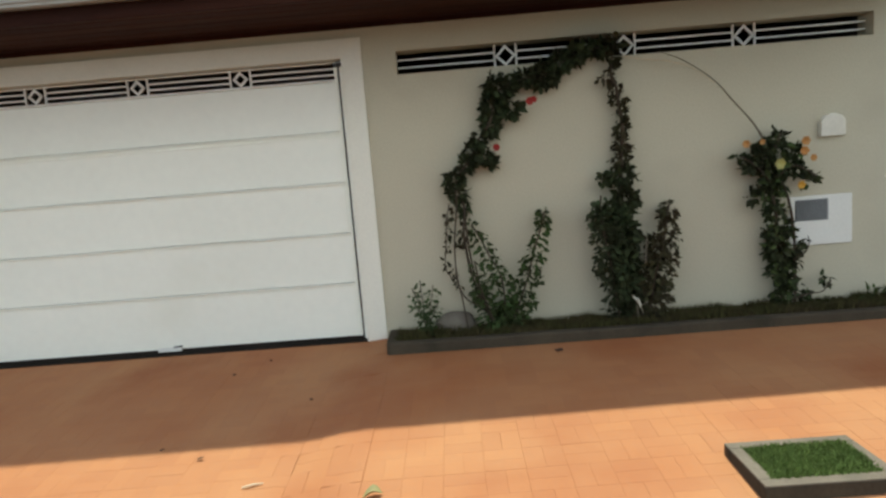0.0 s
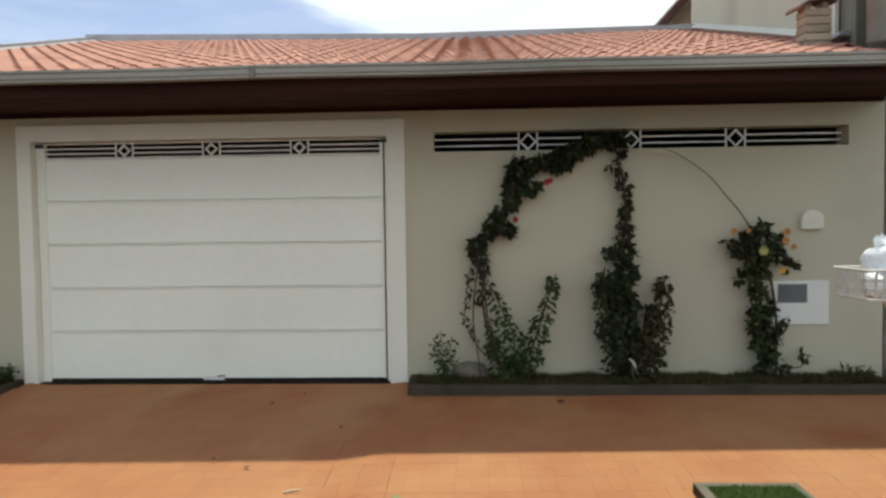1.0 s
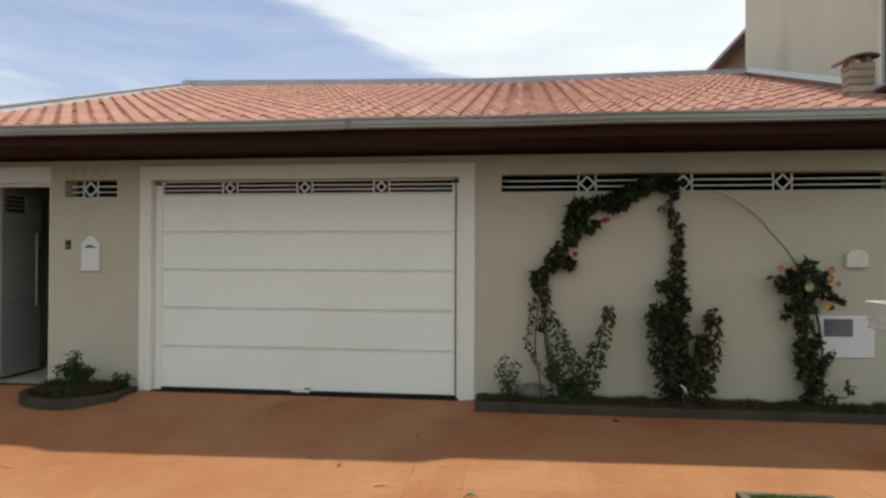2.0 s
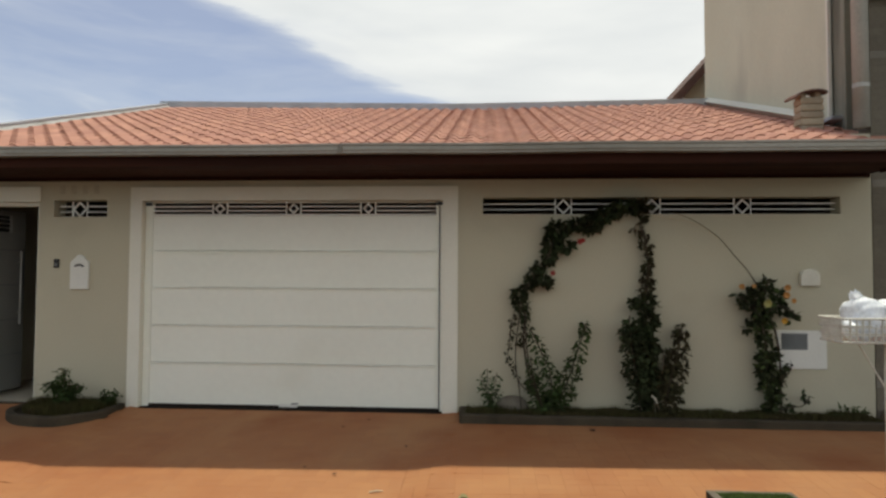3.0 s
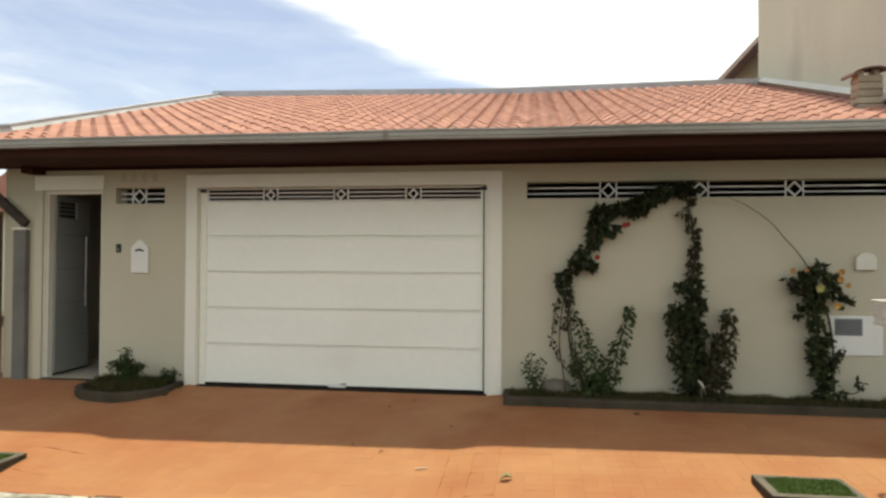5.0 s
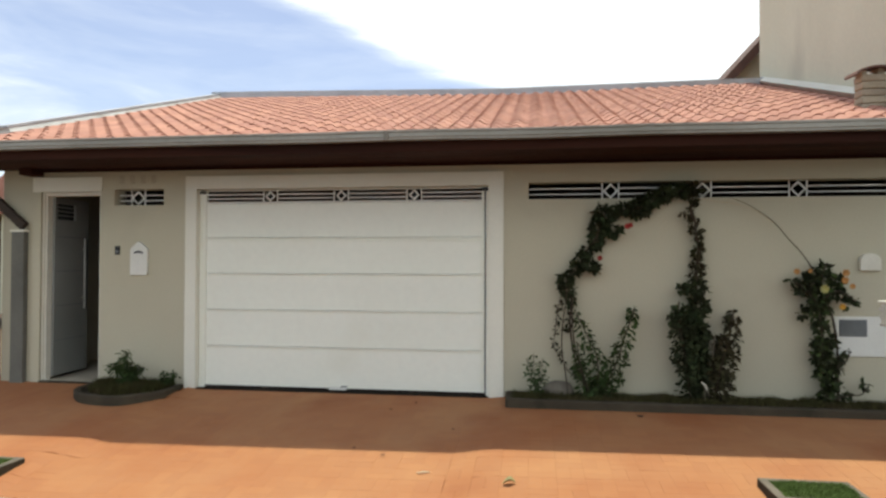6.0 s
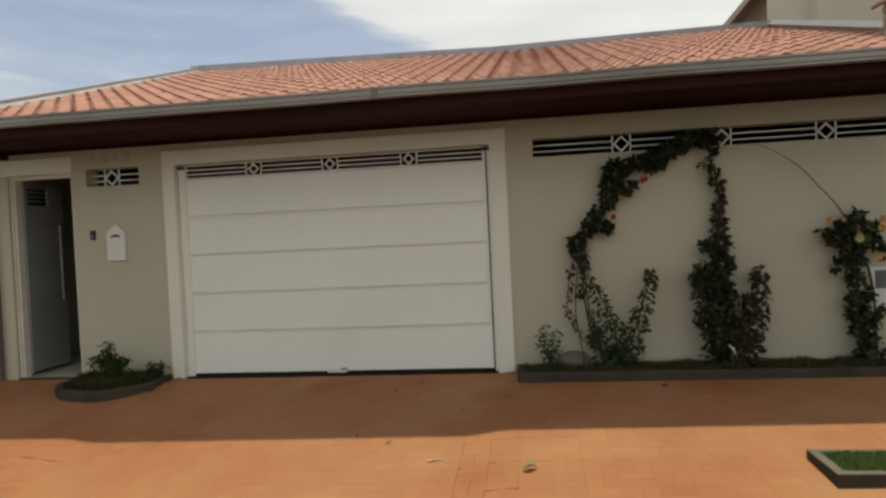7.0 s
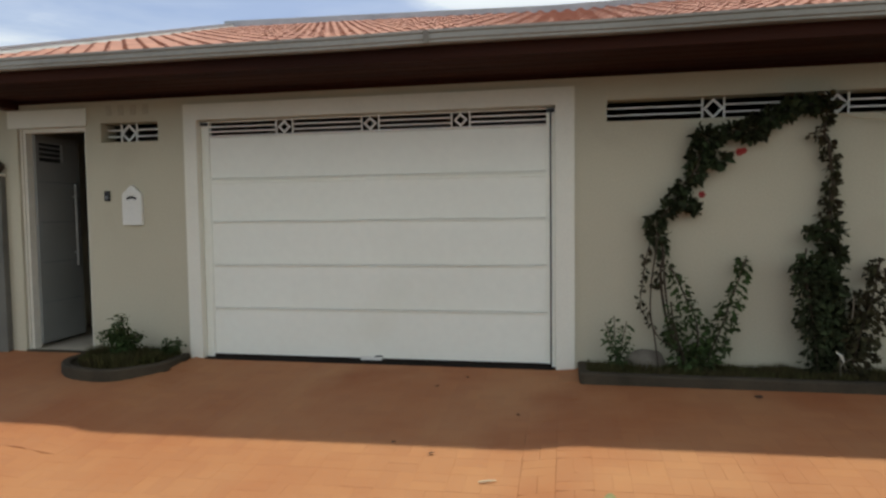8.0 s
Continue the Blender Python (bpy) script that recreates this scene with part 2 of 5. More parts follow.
for m_ in (M_BAG, M_BAG_TEAL):
    shade_node = next(n for n in m_.node_tree.nodes if n.type == "BSDF_PRINCIPLED")
    shade_node.inputs["Subsurface Weight"].default_value, shade_node.inputs["Subsurface Radius"].default_value = 0.6, (0.06, 0.06, 0.06)
    shade_node.inputs["Subsurface Scale"].default_value = 1.0
M_OCHRE = mat("ochre_paint", (0.43, 0.198, 0.008), (0.385, 0.172, 0.006), scale=2, rough=0.5, bump=0.03, vary=0.025)
M_OCHRE_OLD = mat("aged_ochre_paint", (0.33, 0.165, 0.02), (0.25, 0.12, 0.015), scale=6, rough=0.6, bump=0.1, dirt=(0.14, 0.08, 0.03), dirt_scale=5, dirt_at=0.55)
M_VERGE = mat("pale_mortar", (0.60, 0.61, 0.59), (0.52, 0.53, 0.51), scale=3, rough=0.85, bump=0.2, dirt=(0.36, 0.36, 0.33), dirt_scale=2, dirt_at=0.6)
M_SLATE = mat("grey_slate_brick", (0.172, 0.151, 0.115), (0.15, 0.132, 0.10), scale=1.4, fine=30, rough=0.9, bump=0.25, rand=0.06, spec=0.15)
M_SLATE_REST = mat("grey_slate_brick_rest", (0.172, 0.151, 0.115), (0.15, 0.132, 0.10), scale=1.4, fine=30, rough=0.9, bump=0.25, rand=0.06, island=True, spec=0.15)
M_MORTAR = mat("grey_mortar", (0.166, 0.146, 0.112), (0.152, 0.133, 0.102), rough=0.95, bump=0.2)
M_BAMBOO = mat("weathered_split_cane", (0.375, 0.325, 0.205), (0.25, 0.212, 0.128), scale=6, rough=0.8, bump=0.2, rand=0.35, stretch=(3, 1, 0.3))
M_NB_PLASTER = mat("stained_plaster", (0.69, 0.68, 0.52), (0.63, 0.62, 0.47), scale=0.8, fine=50, rough=0.9, bump=0.2, vary=0.05, dirt=(0.53, 0.52, 0.40), dirt_scale=0.9, dirt_at=0.58, stretch=(1, 1, 0.45))
# Dark render: weathering on the flank, painted shade on the slab edge.
M_NB_DARK = mat("weathered_shaded_render", (0.30, 0.29, 0.225), (0.20, 0.195, 0.15), scale=2, rough=0.95, bump=0.4, dirt=(0.11, 0.105, 0.08), dirt_scale=1.6, dirt_at=0.56, stretch=(2, 2, 0.25))
M_PVC = mat("grey_downpipe", (0.50, 0.50, 0.45), (0.40, 0.40, 0.355), scale=2, rough=0.5, bump=0.05, dirt=(0.36, 0.36, 0.30), dirt_scale=2, dirt_at=0.54)
# White door paint, its base greyed to hold the doorway's shade.
M_LEAF_DOOR = mat("shade_greyed_door_enamel", (0.27, 0.275, 0.257), (0.235, 0.24, 0.222), scale=1.5, fine=20, rough=0.45, bump=0.0, vary=0.02)
M_BORDER = mat("brown_border_concrete", (0.15, 0.118, 0.082), (0.105, 0.082, 0.056), scale=4, rough=0.95, bump=0.4, dirt=(0.06, 0.05, 0.035), dirt_scale=3)
M_SLATE_PALE = mat("pale_slate_brick", (0.225, 0.205, 0.165), (0.18, 0.162, 0.128), scale=5, rough=0.85, bump=0.3)
M_DARK_ROOM = mat("dark_garage_render", (0.10, 0.105, 0.092), (0.08, 0.084, 0.074), scale=1.5, rough=0.9, bump=0.1)
M_STONE_CH = mat("chimney_stone", (0.43, 0.37, 0.27), (0.35, 0.295, 0.21), scale=6, rough=0.9, bump=0.6, rand=0.15)
M_GLASS = mat("dark_window_glass", (0.02, 0.022, 0.025), (0.015, 0.016, 0.018), rough=0.08, bump=0, spec=0.6)
M_FAR_ROOF = mat("old_brown_roof", (0.17, 0.10, 0.075), (0.12, 0.075, 0.06), scale=3, rough=0.9, bump=0.4)
M_GREY_REND = mat("grey_render", (0.16, 0.155, 0.13), (0.12, 0.115, 0.098), scale=2, rough=0.9, bump=0.3, dirt=(0.08, 0.078, 0.062), dirt_scale=2)
M_BEAM = mat("greyed_timber", (0.060, 0.042, 0.030), (0.040, 0.029, 0.021), scale=3, rough=0.85, bump=0.3, stretch=(0.4, 4, 4))
M_BROWN_WOOD = mat("brown_timber", (0.13, 0.075, 0.04), (0.085, 0.05, 0.028), scale=3, rough=0.75, bump=0.3, stretch=(4, 4, 0.3), rand=0.2)
M_ROCK = mat("buff_rock", (0.17, 0.15, 0.115), (0.13, 0.11, 0.085), scale=9, rough=0.9, bump=0.7)
M_STICK = mat("bleached_stick", (0.62, 0.50, 0.33), (0.5, 0.4, 0.27), rough=0.8, bump=0.2)
M_DRY = mat("dry_leaf", (0.24, 0.22, 0.085), (0.30, 0.25, 0.11), scale=12, rough=0.7, bump=0.2)
M_CRUMB = mat("dark_dead_leaf", (0.085, 0.04, 0.018), (0.06, 0.028, 0.014), rough=0.8, bump=0.2)

# ---- helpers of this scene ----
BASES = {}


def thing(name, at, label, category, group="", kind=""):
    e = new(name)
    e.empty_display_size = 0.1
    e.location = at
    BASES[e.name] = Vector(at)
    return tagged(e, label, category, group, kind)


def put(ob, parent):
    if parent is not None:
        ob.parent = parent
        if parent.type == "EMPTY":
            ob.matrix_parent_inverse = Matrix.Translation(-BASES[parent.name])
    return ob


def part(name, bm, material, parent=None, label="", smooth=False):
    bmesh.ops.recalc_face_normals(bm, faces=bm.faces)
    me = bpy.data.meshes.new(name)
    bm.to_mesh(me)
    bm.free()
    me.materials.append(material)
    if smooth:
        me.polygons.foreach_set("use_smooth", [True] * len(me.polygons))
    ob = new(name, me)
    if label:
        ob["label"] = label
    return put(ob, parent)


def raw(name, verts, faces, material, parent=None, label="", smooth=False):
    me = bpy.data.meshes.new(name)
    me.from_pydata(verts, [], faces)
    me.materials.append(material)
    if smooth:
        me.polygons.foreach_set("use_smooth", [True] * len(me.polygons))
    ob = new(name, me)
    if label:
        ob["label"] = label
    return put(ob, parent)


def structure(ob, label, category):
    return tagged(ob, label, category, kind="structure")


def B(*boxes, bev=0.0, bm=None):
    """Boxes (x0, x1, y0, y1, z0, z1) with softened edges, in one bmesh."""
    bm = bm or bmesh.new()
    for x0, x1, y0, y1, z0, z1 in boxes:
        g = bmesh.ops.create_cube(bm, size=1, matrix=Matrix.Translation(((x0 + x1) / 2, (y0 + y1) / 2, (z0 + z1) / 2)) @ Matrix.Diagonal((x1 - x0, y1 - y0, z1 - z0, 1)))
        if bev:
            edges = {e for v in g["verts"] for e in v.link_edges}
            bmesh.ops.bevel(bm, geom=list(edges), offset=bev, segments=2, affect="EDGES", profile=0.5)
    return bm


def tube(pts, radii, seg=8, bm=None):
    """A round tapering stem along points."""
    bm = bm or bmesh.new()
    pts = [Vector(p) for p in pts]
    if isinstance(radii, (int, float)):
        radii = [radii] * len(pts)
    rings = []
    for i, p in enumerate(pts):
        d = (pts[min(i + 1, len(pts) - 1)] - pts[max(i - 1, 0)]).normalized()
        side = d.cross(Vector((0, 1, 0)) if abs(d.y) < 0.9 else Vector((1, 0, 0))).normalized()
        up = side.cross(d)
        rings.append([bm.verts.new(p + radii[i] * (math.cos(a) * side + math.sin(a) * up)) for a in (2 * math.pi * k / seg for k in range(seg))])
    for a, b in zip(rings, rings[1:]):
        for k in range(seg):
            bm.faces.new((a[k], a[(k + 1) % seg], b[(k + 1) % seg], b[k]))
    bm.faces.new(rings[0][::-1])
    bm.faces.new(rings[-1])
    return bm


def prism(outline, z0, z1, bev=0.0, bm=None, axis="z"):
    """A flat outline pulled up from z0 to z1 (axis y: outline in x, z pulled along y)."""
    bm = bm or bmesh.new()
    at = (lambda u, v, w: (u, v, w)) if axis == "z" else (lambda u, v, w: (u, w, v))
    lo = [bm.verts.new(at(u, v, z0)) for u, v in outline]
    hi = [bm.verts.new(at(u, v, z1)) for u, v in outline]
    faces = [bm.faces.new(lo), bm.faces.new(hi)]
    n = len(outline)
    for k in range(n):
        faces.append(bm.faces.new((lo[k], lo[(k + 1) % n], hi[(k + 1) % n], hi[k])))
    if bev:
        bmesh.ops.recalc_face_normals(bm, faces=faces)
        bmesh.ops.bevel(bm, geom=list({e for f in faces for e in f.edges}), offset=bev, segments=2, affect="EDGES", profile=0.5)
    return bm


def step(a, b, x):
    u = min(1.0, max(0.0, (x - a) / (b - a)))
    return u * u * (3 - 2 * u)


def smooth_path(pts, n=6):
    """Points glided between by Catmull-Rom."""
    p = [Vector(q) for q in pts]
    p = [2 * p[0] - p[1], *p, 2 * p[-1] - p[-2]]
    out = []
    for a, b, c, d in zip(p, p[1:], p[2:], p[3:]):
        for k in range(n):
            t = k / n
            out.append(0.5 * (2 * b + t * (c - a) + t * t * (2 * a - 5 * b + 4 * c - d) + t ** 3 * (3 * b - a - 3 * c + d)))
    return out + [p[-2]]


def ground_z(x, y):
    """The pavement: it falls to the street and to the left, and dips in front of the garage."""
    d = max(0.0, -y)
    x = min(9.0, max(-4.0, x))
    return -0.06 * d + 0.007 * (x - 3.7) * d - 0.022 * step(0.0, 0.2, x) * (1 - step(3.38, 3.6, x)) * (1 - step(0.5, 1.6, d)) - 0.022 * d * step(-0.02, 0.26, x + 0.22 * max(0.0, d - 1.7)) * (1 - step(3.2, 3.6, x)) * min(1.0, d / 1.2)


def kerb_y(x):
    return -2.69 - 0.015 * x


X_L, X_R, X_SIDE = -2.30, 7.765, 7.955
EAVE_Y, EAVE_Z, RIDGE_Y, RIDGE_Z = -0.90, 2.605, 5.42, 4.675
SLOPE = (RIDGE_Z - EAVE_Z) / (RIDGE_Y - EAVE_Y)


def roof_z(y):
    return EAVE_Z + SLOPE * (y - EAVE_Y)


def sag(x, y):
    """The old rafters sag a little towards the ridge."""
    return (-0.08 + (0.0185 if x < 3.3 else 0.011) * abs(x - 3.3)) * min(1, max(0, (y - EAVE_Y) / (RIDGE_Y - EAVE_Y)))


# ---- ground, road, pavement ----


def sheet(name, xs, ys, zf, material, parent=None):
    verts = [(x, y, zf(x, y)) for y in ys for x in xs]
    w = len(xs)
    faces = [(j * w + i, j * w + i + 1, (j + 1) * w + i + 1, (j + 1) * w + i) for j in range(len(ys) - 1) for i in range(w - 1)]
    return raw(name, verts, faces, material, parent)


def span(a, b, n):
    return [a + (b - a) * k / n for k in range(n + 1)]


structure(sheet("ground", [-900, -40, 40, 900], [-900, -40, 40, 900], lambda x, y: -0.62, M_EARTH), "wide bare brown earth round the houses", "ground")
structure(sheet("road", span(-60, 60, 24), [-10.6, -2.0], lambda x, y: -0.44, M_ASPHALT), "worn dark grey asphalt street", "road")

pavement = structure(sheet("pavement", span(-2.75, 7.80, 70), [0.35, 0.0] + span(-0.1, -2.5, 24), lambda x, y: ground_z(x, y) - 0.012, M_JOINT), "orange concrete block pavement dipping to the driveway", "pavement")
# the strip from the last row to the kerb
edge = sheet("bedding_edge", span(-2.75, 7.80, 70), [0, 1], lambda x, y: 0, M_JOINT, pavement)
for v in edge.data.vertices:
    yy = -2.5 if v.co.y < 0.5 else kerb_y(v.co.x)
    v.co = (v.co.x, yy, ground_z(v.co.x, yy) - 0.010)
for ob in (pavement, edge):
    for v in ob.data.vertices:
        lim = 7.80 + 0.125 * min(0.0, v.co.y + 0.35)
        if v.co.x > lim:
            v.co.x = lim
structure(sheet("pavement_left", span(-14, -2.75, 20), span(0.35, -2.5, 12), lambda x, y: ground_z(x, y) - 0.004, M_CONCRETE), "plain grey concrete pavement of the next lot", "pavement")


def border_x(y):
    return 7.80 + 0.125 * min(0.0, y + 0.35)


def nb_pave_z(x, y):
    return 0.088 + 0.014 * step(7.7, 8.6, x) - 0.074 * max(0.0, -y)


nb = structure(sheet("pavement_right", [0, 0.5, 1.2, 2.5, 6], span(1.6, -2.80, 22), lambda x, y: 0, M_CONCRETE), "pale grey concrete forecourt of the next house", "pavement")
for v in nb.data.vertices:
    x = border_x(v.co.y) + 0.06 + v.co.x
    v.co = (x, v.co.y, nb_pave_z(x, v.co.y))
bm = bmesh.new()
rows = []
for y in span(0.0, -2.80, 16):
    x = border_x(y)
    z = ground_z(x, y) + 0.006
    rows.append([bm.verts.new(c) for c in ((x - 0.005, y, z - 0.2), (x, y, z), (x + 0.035, y, max(z, nb_pave_z(x, y)) + 0.004), (x + 0.068, y, max(z, nb_pave_z(x, y)) + 0.002), (x + 0.07, y, z - 0.2))])
for a, b in zip(rows, rows[1:]):
    for k in range(4):
        bm.faces.new((a[k], a[k + 1], b[k + 1], b[k]))
structure(part("lot_border", bm, M_BORDER), "thin dark concrete strip between two pavements", "kerb")

# kerbs along the street: one stone per length
kerb = structure(thing("kerb", (2, kerb_y(2), -0.4), "street kerb of cast concrete stones", "kerb"), "street kerb of cast concrete stones", "kerb")
random.seed(4)
for k in range(-6, 16):
    x0, x1 = k * 0.82 + 0.012, (k + 1) * 0.82 - 0.012
    worn = 0.0 < (x0 + x1) / 2 < 2.2 or -0.9 < x0 < 0
    low = 0.0 < (x0 + x1) / 2 < 3.5
    bm = bmesh.new()
    rings = []
    for x in span(x0, x1, 8):
        y = kerb_y(x)
        z = ground_z(x, y) + (0.004 if x < 7.5 else 0.02)
        n = noise.noise((x * 5, 1, 0)) * (0.014 if worn else 0.004)
        m = noise.noise((x * 9, 7, 3)) * (0.012 if worn else 0.003)
        rings.append([bm.verts.new(c) for c in ((x, y + 0.01, -0.6), (x, y + n, z - 0.004), (x, y - 0.02 + n, z + m), (x, y - (0.11 if low or worn else 0.06), z + m * 0.6 - (0.02 if low else 0)), (x, y - (0.135 if low or worn else 0.085), z - 0.03), (x, y - (0.15 if low or worn else 0.10), -0.6))])
    for a, b in zip(rings, rings[1:]):
        for i in range(5):
            bm.faces.new((a[i], a[i + 1], b[i + 1], b[i]))
    bm.faces.new(rings[0])
    bm.faces.new(rings[-1][::-1])
    part("kerb_stone", bm, M_KERB_WORN if worn else M_KERB, kerb, "whitewashed crumbling kerb stone" if worn else "")

# ---- the house shell ----


def pierced(name, xs, zs, holes, y0, y1, material):
    """A wall in the x-z plane with real openings; holes are (x0, x1, z0, z1) on the grid lines."""
    bm = bmesh.new()
    verts = {}

    def v(i, j, y):
        key = (i, j, y)
        if key not in verts:
            verts[key] = bm.verts.new((xs[i], y, zs[j]))
        return verts[key]

    def solid(i, j):
        if not (0 <= i < len(xs) - 1 and 0 <= j < len(zs) - 1):
            return False
        cx, cz = (xs[i] + xs[i + 1]) / 2, (zs[j] + zs[j + 1]) / 2
        return not any(a < cx < b and c < cz < d for a, b, c, d in holes)

    for i in range(len(xs) - 1):
        for j in range(len(zs) - 1):
            if not solid(i, j):
                continue
            bm.faces.new((v(i, j, y0), v(i + 1, j, y0), v(i + 1, j + 1, y0), v(i, j + 1, y0)))
            bm.faces.new((v(i, j, y1), v(i, j + 1, y1), v(i + 1, j + 1, y1), v(i + 1, j, y1)))
            for di, dj, a, b in ((-1, 0, (i, j), (i, j + 1)), (1, 0, (i + 1, j), (i + 1, j + 1)), (0, -1, (i, j), (i + 1, j)), (0, 1, (i, j + 1), (i + 1, j + 1))):
                if not solid(i + di, j + dj):
                    bm.faces.new((v(*a, y0), v(*b, y0), v(*b, y1), v(*a, y1)))
    return part(name, bm, material)


DOOR = (-1.806, -1.05, -0.2, 2.210)
VENT_S = (-0.884, -0.276, 2.040, 2.225)
GATE = (0.122, 3.423, -0.2, 2.223)
VENT_L = (3.836, 7.462, 2.062, 2.238)
HOLES = [DOOR, VENT_S, GATE, VENT_L]
XS = sorted({X_L, X_R, *(h[0] for h in HOLES), *(h[1] for h in HOLES)})
ZS = sorted({-0.2, 2.88, *(h[2] for h in HOLES), *(h[3] for h in HOLES)})
structure(pierced("wall_front", XS, ZS, HOLES, 0.0, 0.2, M_WALL), "cream plastered street wall of a single-storey house", "wall")
structure(part("wall_left", B((X_L - 0.02, X_L + 0.1, 0.202, 6.0, -0.2, 2.9)), M_WALL), "cream plastered party wall", "wall")
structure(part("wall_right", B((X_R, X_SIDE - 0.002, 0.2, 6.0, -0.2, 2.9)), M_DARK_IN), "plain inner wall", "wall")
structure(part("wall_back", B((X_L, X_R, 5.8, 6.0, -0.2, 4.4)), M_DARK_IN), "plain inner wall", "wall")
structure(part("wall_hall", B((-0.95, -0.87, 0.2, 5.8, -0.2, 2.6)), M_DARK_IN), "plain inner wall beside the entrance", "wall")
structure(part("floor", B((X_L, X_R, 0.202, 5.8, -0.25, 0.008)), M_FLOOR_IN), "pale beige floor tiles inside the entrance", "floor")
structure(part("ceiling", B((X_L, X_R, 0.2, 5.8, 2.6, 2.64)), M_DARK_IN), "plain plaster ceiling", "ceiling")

# casings of the gate and the entrance, standing proud of the wall
bm = prism([(0.0, -0.03), (0.0, 2.36), (3.575, 2.36), (3.575, -0.03), (3.415, -0.03), (3.415, 2.215), (0.13, 2.215), (0.13, -0.03)], -0.022, 0.16, axis="y")
structure(part("trim_gate", bm, M_TRIM), "smooth white plaster casing round the garage gate", "trim")
bm = prism([(-1.905, 2.205), (-1.905, 2.37), (-1.032, 2.37), (-1.032, 2.205)], -0.02, 0.1, axis="y")
structure(part("trim_door", bm, M_TRIM), "white plaster band above the entrance", "trim")
bm = prism([(-1.905, -0.05), (-1.905, 2.203), (-1.80, 2.203), (-1.80, -0.05)], -0.018, 0.1, axis="y")
structure(part("trim_jamb", bm, M_WALL), "cream plaster casing beside the entrance", "trim")


def diamond_unit(parent, cx, y, z0, z1, w=0.15):
    """A square of bars with a diamond inside."""
    zc, h = (z0 + z1) / 2, (z1 - z0) / 2 - 0.006
    part("upright", B((cx - w / 2 - 0.008, cx - w / 2 + 0.008, y, y + 0.02, z0, z1), bev=0.002), M_GRILLE, parent)
    part("upright", B((cx + w / 2 - 0.008, cx + w / 2 + 0.008, y, y + 0.02, z0, z1), bev=0.002), M_GRILLE, parent)
    bm = bmesh.new()
    r, q = h, h - 0.026
    for y_ in (y - 0.003, y + 0.017):
        for s in (r, q):
            for k in range(4):
                bm.verts.new((cx + s * (0, 1, 0, -1)[k], y_, zc + s * (1, 0, -1, 0)[k]))
    bm.verts.ensure_lookup_table()
    v = bm.verts
    for k in range(4):
        n = (k + 1) % 4
        bm.faces.new((v[k], v[n], v[4 + n], v[4 + k]))
        bm.faces.new((v[8 + k], v[8 + n], v[12 + n], v[12 + k]))
        bm.faces.new((v[k], v[n], v[8 + n], v[8 + k]))
        bm.faces.new((v[4 + k], v[4 + n], v[12 + n], v[12 + k]))
    part("diamond", bm, M_GRILLE, parent)


def grille(parent, x0, x1, z0, z1, y, centres, bars=2, w=0.15, frame_on=True):
    """White bars with diamond squares between them."""
    stops = [x0, *(c for m in centres for c in (m - w / 2, m + w / 2)), x1]
    h = z1 - z0
    for k in range(0, len(stops), 2):
        for b in range(bars):
            z = z0 + h * (b + 1) / (bars + 1)
            part("bar", B((stops[k], stops[k + 1], y + 0.002, y + 0.016, z - 0.0075, z + 0.0075), bev=0.002), M_GRILLE, parent)
    for c in centres:
        diamond_unit(parent, c, y, z0, z1, w)
    if frame_on:
        part("rail", B((x0, x1, y - 0.002, y + 0.022, z0 - 0.001, z0 + 0.010)), M_GRILLE, parent)


v1 = thing("wall_vent", (-0.57, 0.1, 2.05), "white ironwork vent with one diamond above the letter box", "vent", "ironwork vents")
grille(v1, VENT_S[0] + 0.004, VENT_S[1] - 0.004, VENT_S[2], VENT_S[3], 0.095, [-0.65], w=0.165)
v2 = thing("wall_vent", (5.6, 0.1, 2.06), "long white ironwork vent with three diamonds, partly behind a climber", "vent", "ironwork vents")
grille(v2, VENT_L[0] + 0.004, VENT_L[1] - 0.004, VENT_L[2], VENT_L[3], 0.095, [4.685, 5.607, 6.53], w=0.168)

# ---- garage gate ----
gate = thing("garage_gate", (1.78, 0.1, 0.0), "closed white sheet-metal garage gate with an ironwork strip on top", "gate")
GY = 0.062
part("gate_frame", B((0.208, 0.218, GY - 0.006, GY + 0.04, 0.012, 2.205), (3.340, 3.368, GY - 0.006, GY + 0.04, 0.012, 2.205), (0.218, 3.340, GY - 0.006, GY + 0.04, 2.195, 2.205), bev=0.002), M_GATE, gate)
for x0, x1 in ((0.1315, 0.204), (3.382, 3.4135)):
    part("guide_post", B((x0, x1, GY - 0.002, GY + 0.06, -0.02, 2.205), bev=0.004), M_GATE, gate, "white steel side guide of the gate")
zs = [0.010, 0.460, 0.867, 1.273, 1.672, 2.058]
for k in range(5):
    lo, hi = zs[k] + 0.003, zs[k + 1] - 0.003
    p = part("gate_panel", B((0.2185, 3.3395, GY, GY + 0.018, lo, hi), bev=0.003), M_GATE, gate)
    for x0, x1 in ((0.232, 1.745), (1.80, 3.327)):
        if k < 4:
            # folded lip along the top of each sheet, in two lengths
            part("panel_lip", B((x0, x1, GY - 0.016, GY + 0.004, hi - 0.010, hi + 0.001), bev=0.002), M_GATE, p)
for x0, x1 in ((0.232, 1.74), (1.80, 3.327)):
    part("fold_line", B((x0, x1, GY - 0.010, GY + 0.004, 1.628, 1.636), bev=0.002), M_GATE, gate)
part("backing_sheet", B((0.219, 3.339, GY + 0.019, GY + 0.026, 0.04, 2.05)), M_GRILLE, gate)
grille(gate, 0.219, 3.339, 2.064, 2.200, GY - 0.004, [0.969, 1.787, 2.604], w=0.16)
part("sill_bar", B((0.219, 3.339, GY - 0.004, GY + 0.03, 2.0585, 2.066), bev=0.002), M_GATE, gate)
